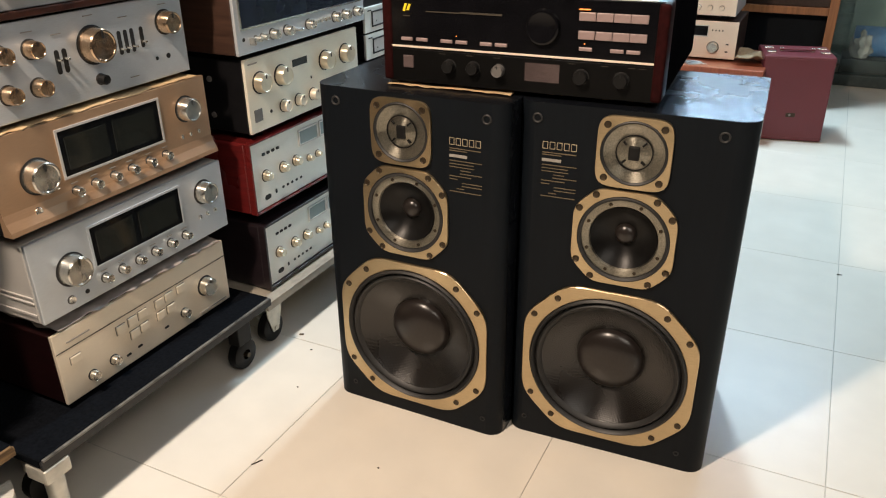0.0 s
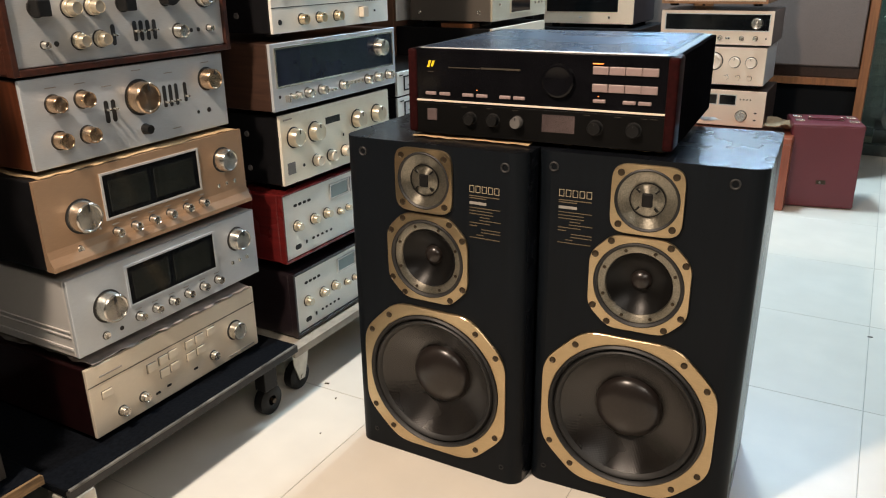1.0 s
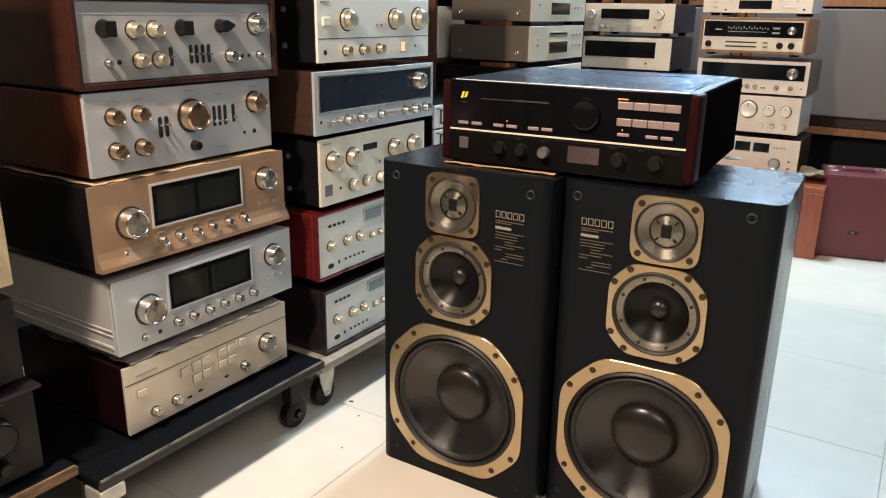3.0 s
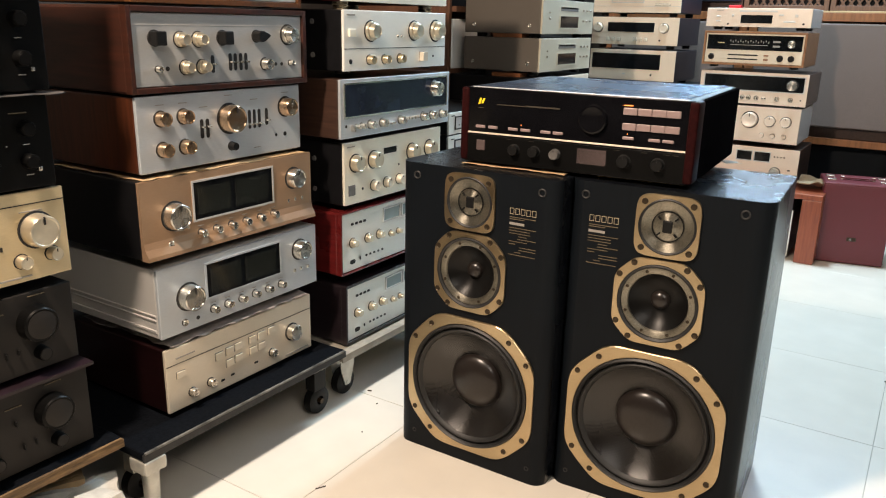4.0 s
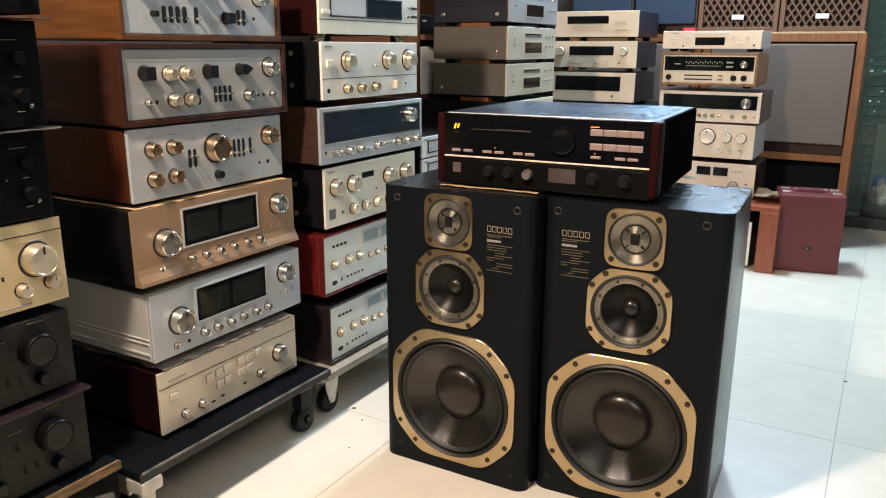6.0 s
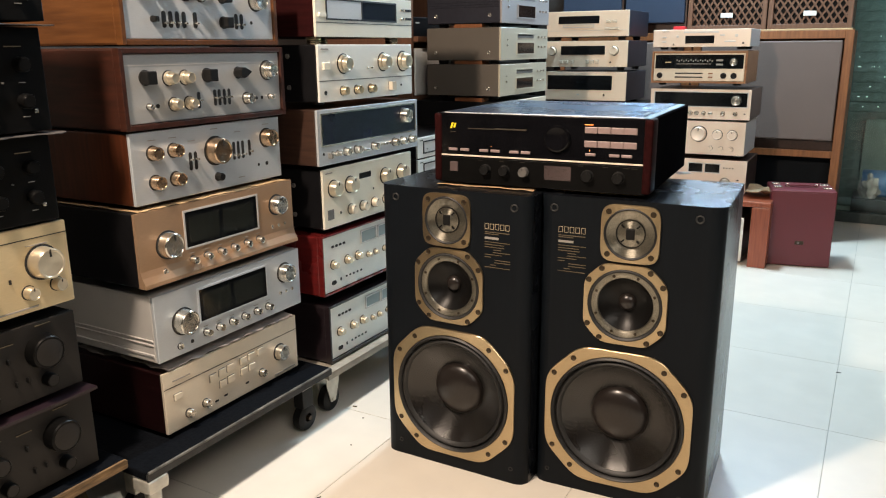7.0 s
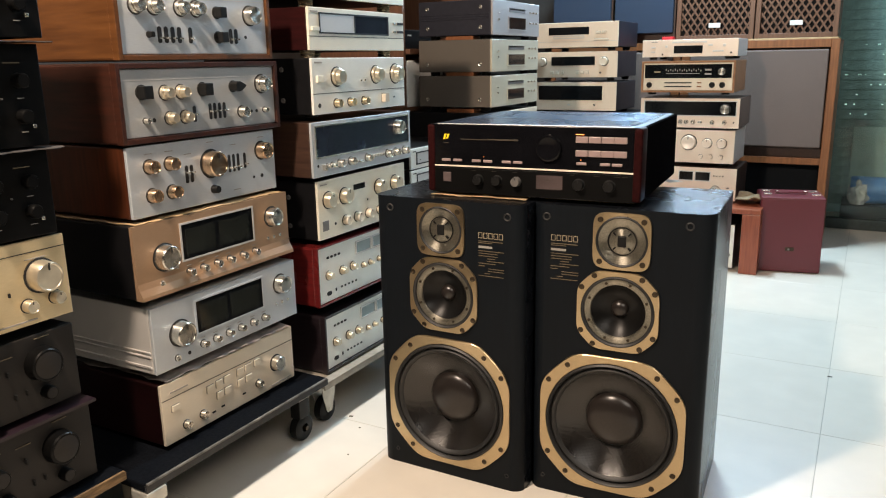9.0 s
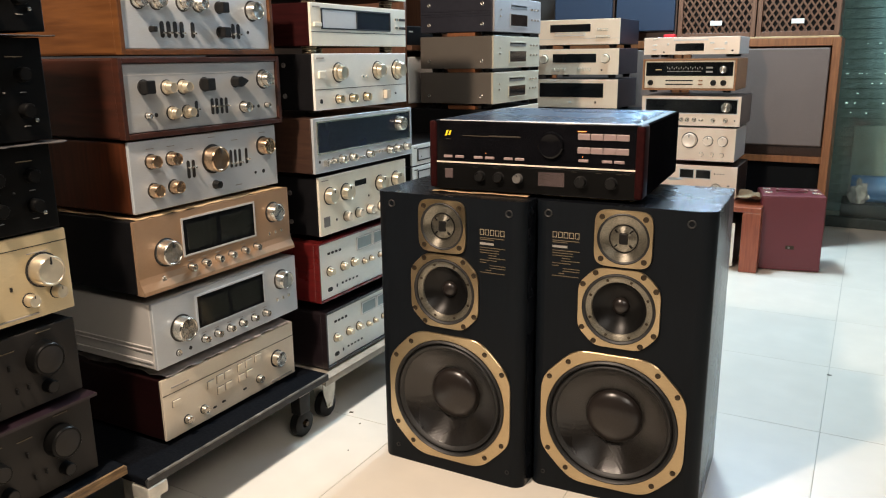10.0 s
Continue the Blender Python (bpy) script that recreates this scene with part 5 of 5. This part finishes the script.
sheet("cardboard_sheet", pose(-0.697, 1.249, 0.6955, 0, 0, 3), 0.235, 0.3, CARD, "thin cardboard sheet under the black amplifier", "cardboard", 0.0045, seed=3, cut=0.004)
sheet("cardboard_sheet", pose(-0.43, 1.295, 0.6955, 0, 0, 3.6), 0.2, 0.36, CARD, "thin cardboard sheet between amplifier and loudspeaker", "cardboard", 0.0045, seed=8, cut=0.004)
sheet("plastic_sheet", facing_aisle(-1.098, 0.762, 0.3245), 0.42, 0.3, PLASTIC, "crumpled clear plastic sheet between two amplifiers", "plastic sheet", 0.0095, seed=5, cut=0.006)
sheet("cardboard_sheet", facing_aisle(-1.112, 0.742, 0.6825), 0.455, 0.3, CARD, "torn thin cardboard between two stacked amplifiers", "cardboard", 0.0018, seed=9, cut=0.005)
sheet("purple_board", facing_aisle(-1.09, 0.13, 0.363), 0.455, 0.36, PURPLE, "dark purple board between two black amplifiers", "board", 0.001, 0.006, seed=4)
sheet("packing_paper", facing_aisle(-1.02, 0.3, 0.05), 0.3, 0.3, LABEL, "crumpled pale packing paper under a dolly", "paper", 0.05, seed=6, cut=0.01)

sheet("plastic_wrap", facing_aisle(-1.082, 0.16, 0.863), 0.43, 0.3, DIMWRAP, "grey crumpled plastic wrap between two black amplifiers", "plastic wrap", 0.0012, seed=12, cut=0.008)
sheet("plastic_wrap", facing_aisle(-1.074, 0.16, 1.0458), 0.43, 0.3, DIMWRAP, "grey crumpled plastic wrap in a dark stack", "plastic wrap", 0.004, seed=14, cut=0.01)
sheet("plastic_scrap", pose(-0.22, 1.6, 0.6955, 0, 0, 30), 0.03, 0.045, LABEL, "crumpled clear plastic scrap behind the black amplifier", "plastic scrap", 0.014, seed=21, cut=0.004)

# ---- shelf between the stacks ----
shf = thing("wooden_shelf", pose(-1.45, 2.37, 0), "brown wooden shelf unit between the stacks", "shelf")
for nm, a in (("upright", (-0.5, 0, 0, 0.018, 0, 1.5)), ("upright", (-0.5, 0, 0.62, 0.638, 0, 1.5)), ("shelf_board", (-0.5, -0.005, 0.0185, 0.6195, 0.802, 0.82)), ("shelf_board", (-0.5, 0.02, 0.0185, 0.6195, 1.03, 1.05)), ("shelf_board", (-0.5, -0.005, 0.0185, 0.6195, 0.4, 0.418)), ("back_panel", (-0.51, -0.5, 0, 0.638, 0, 1.5))):
    bm = bmesh.new()
    box(bm, *a, 0.0015)
    part(nm, bm, TABLEWOOD if nm == "back_panel" else LATTICE, shf)
bm = bmesh.new()
box(bm, -0.3, 0, 0, 0.3, 0, 0.185, 0.004)
tagged(new("white_box", finish(bm, "white_box", WHITEBOX)), "plain white box standing on a wooden shelf", "box").matrix_world = pose(-1.452, 2.4, 0.82)
bb = thing("small_receiver", pose(-1.46, 2.4, 1.05), "small black receiver with a pale mark on a shelf", "hi-fi unit")
bm = bmesh.new()
box(bm, -0.2, 0, 0, 0.28, 0, 0.075, 0.003)
part("case", bm, BLACKMET, bb)
bm = bmesh.new()
box(bm, -0.001, 0.0008, 0.02, 0.05, 0.05, 0.056)
part("print", bm, PRINT, bb)

# ---- beyond the shop window ----
roll = thing("blue_roll", pose(0.14, 4.9, 0.125), "rolled blue plastic mat on a step behind the window", "roll")
bm = bmesh.new()
lathe(bm, [(0.02, 0.0), (0.075, 0.0), (0.08, 0.01), (0.08, 0.88), (0.075, 0.9), (0.02, 0.9)], 28)
bmesh.ops.rotate(bm, verts=bm.verts, cent=(0, 0, 0), matrix=Matrix.Rotation(radians(-90), 3, "Z"))
bmesh.ops.translate(bm, verts=bm.verts, vec=(0, 0, 0.08))
part("mat", bm, BLUETARP, roll, smooth=True)
pnl = thing("pale_board", pose(0.0, Y1 + 0.5, 0), "pale grey-green board leaning behind the shop window", "board")
bm = bmesh.new()
box(bm, 0.12, X1 - 0.1, 0, 0.02, 0.0, 0.56, 0.003)
part("panel", bm, SHUTPALE, pnl)
# Reflections on the slats, made as small glowing bars; none is a lamp.
glint = thing("shutter_glints", pose(0.0, Y1 + 0.53, 0), "rows of tiny glowing bars standing for reflections on the shutter", "lights")
rnd = random.Random(17)
for i in range(44):
    bm = bmesh.new()
    x, z, w = rnd.uniform(0.03, 0.45), 0.6 + 0.06 * rnd.randint(0, 7) + 0.03, rnd.choice((0.004, 0.006, 0.01, 0.018))
    box(bm, x, x + w, 0, 0.021, z, z + 0.004)
    part("lamp", bm, WHITEGLINT, glint)
bm = bmesh.new()
box(bm, 0.1, 1.1, 4.78, 5.08, -0.002, 0.125, 0.004)
tagged(new("low_step", finish(bm, "low_step", GREYRUB)), "low dark step behind the shop window", "step")
bm = bmesh.new()
bmesh.ops.create_icosphere(bm, subdivisions=4, radius=1)
for v in bm.verts:
    k = 1 + 0.28 * noise.noise(v.co * 2.1) + 0.12 * noise.noise(v.co * 6)
    v.co = Vector((v.co.x * 0.06 * k, v.co.y * 0.05 * k, max(0.0, 0.06 + v.co.z * 0.078 * k)))
tagged(new("plastic_bag", finish(bm, "plastic_bag", PLASTIC, True)), "crumpled clear plastic bag on the step behind the window", "bag").matrix_world = pose(0.19, 4.85, 0.125)
led = thing("indicator_light", pose(0.16, Y1 + 0.52, 0.52), "tiny red indicator light beyond the window", "light")
bm = bmesh.new()
box(bm, -0.012, 0.012, 0, 0.03, -0.004, 0.004, 0.001)
part("lens", bm, REDLED, led)
sheet("cream_cloth", pose(-0.32, 3.5, 0.31), 0.1, 0.16, CLOTH, "crumpled beige cloth on the low table", "cloth", 0.06, 0.004, seed=31, cut=0.008)

# ---- specks on the floor ----
def speck(x, y, turn, w, d):
    bm = bmesh.new()
    box(bm, -w / 2, w / 2, -d / 2, d / 2, 0, 0.002, 0.0006, 1)
    ob = new("floor_speck", finish(bm, "floor_speck", BOLT))
    ob.matrix_world = pose(x, y, 0, 0, 0, turn)
    return tagged(ob, "small dark scrap lying on the tile floor", "scrap", "floor scraps")


for x, y, turn, w, d in ((-1.043, 1.358, 20, 0.012, 0.006), (-0.845, 0.93, 62, 0.024, 0.003), (0.168, 2.28, 10, 0.014, 0.004), (-0.98, 1.31, 70, 0.005, 0.003), (-0.62, 1.02, 5, 0.004, 0.003), (-0.92, 1.17, 40, 0.004, 0.003)):
    speck(x, y, turn, w, d)

# ---- tiles ----
TS, J = 0.508, 0.0013
bm = bmesh.new()
box(bm, J / 2, TS - J / 2, J / 2, TS - J / 2, -0.0018, 0, 0.0007, 1)
tile_mesh = finish(bm, "tile", TILE)
for i in range(-5, 6):
    for j in range(-9, 8):
        x, y = 0.165 + i * TS, 1.846 + j * TS
        if x > X1 or y > Y1 + 0.3 or x + TS < X0 - 0.15 or y + TS < Y0 - 0.15:
            continue
        put("tile", tile_mesh, floor, x, y, 0)
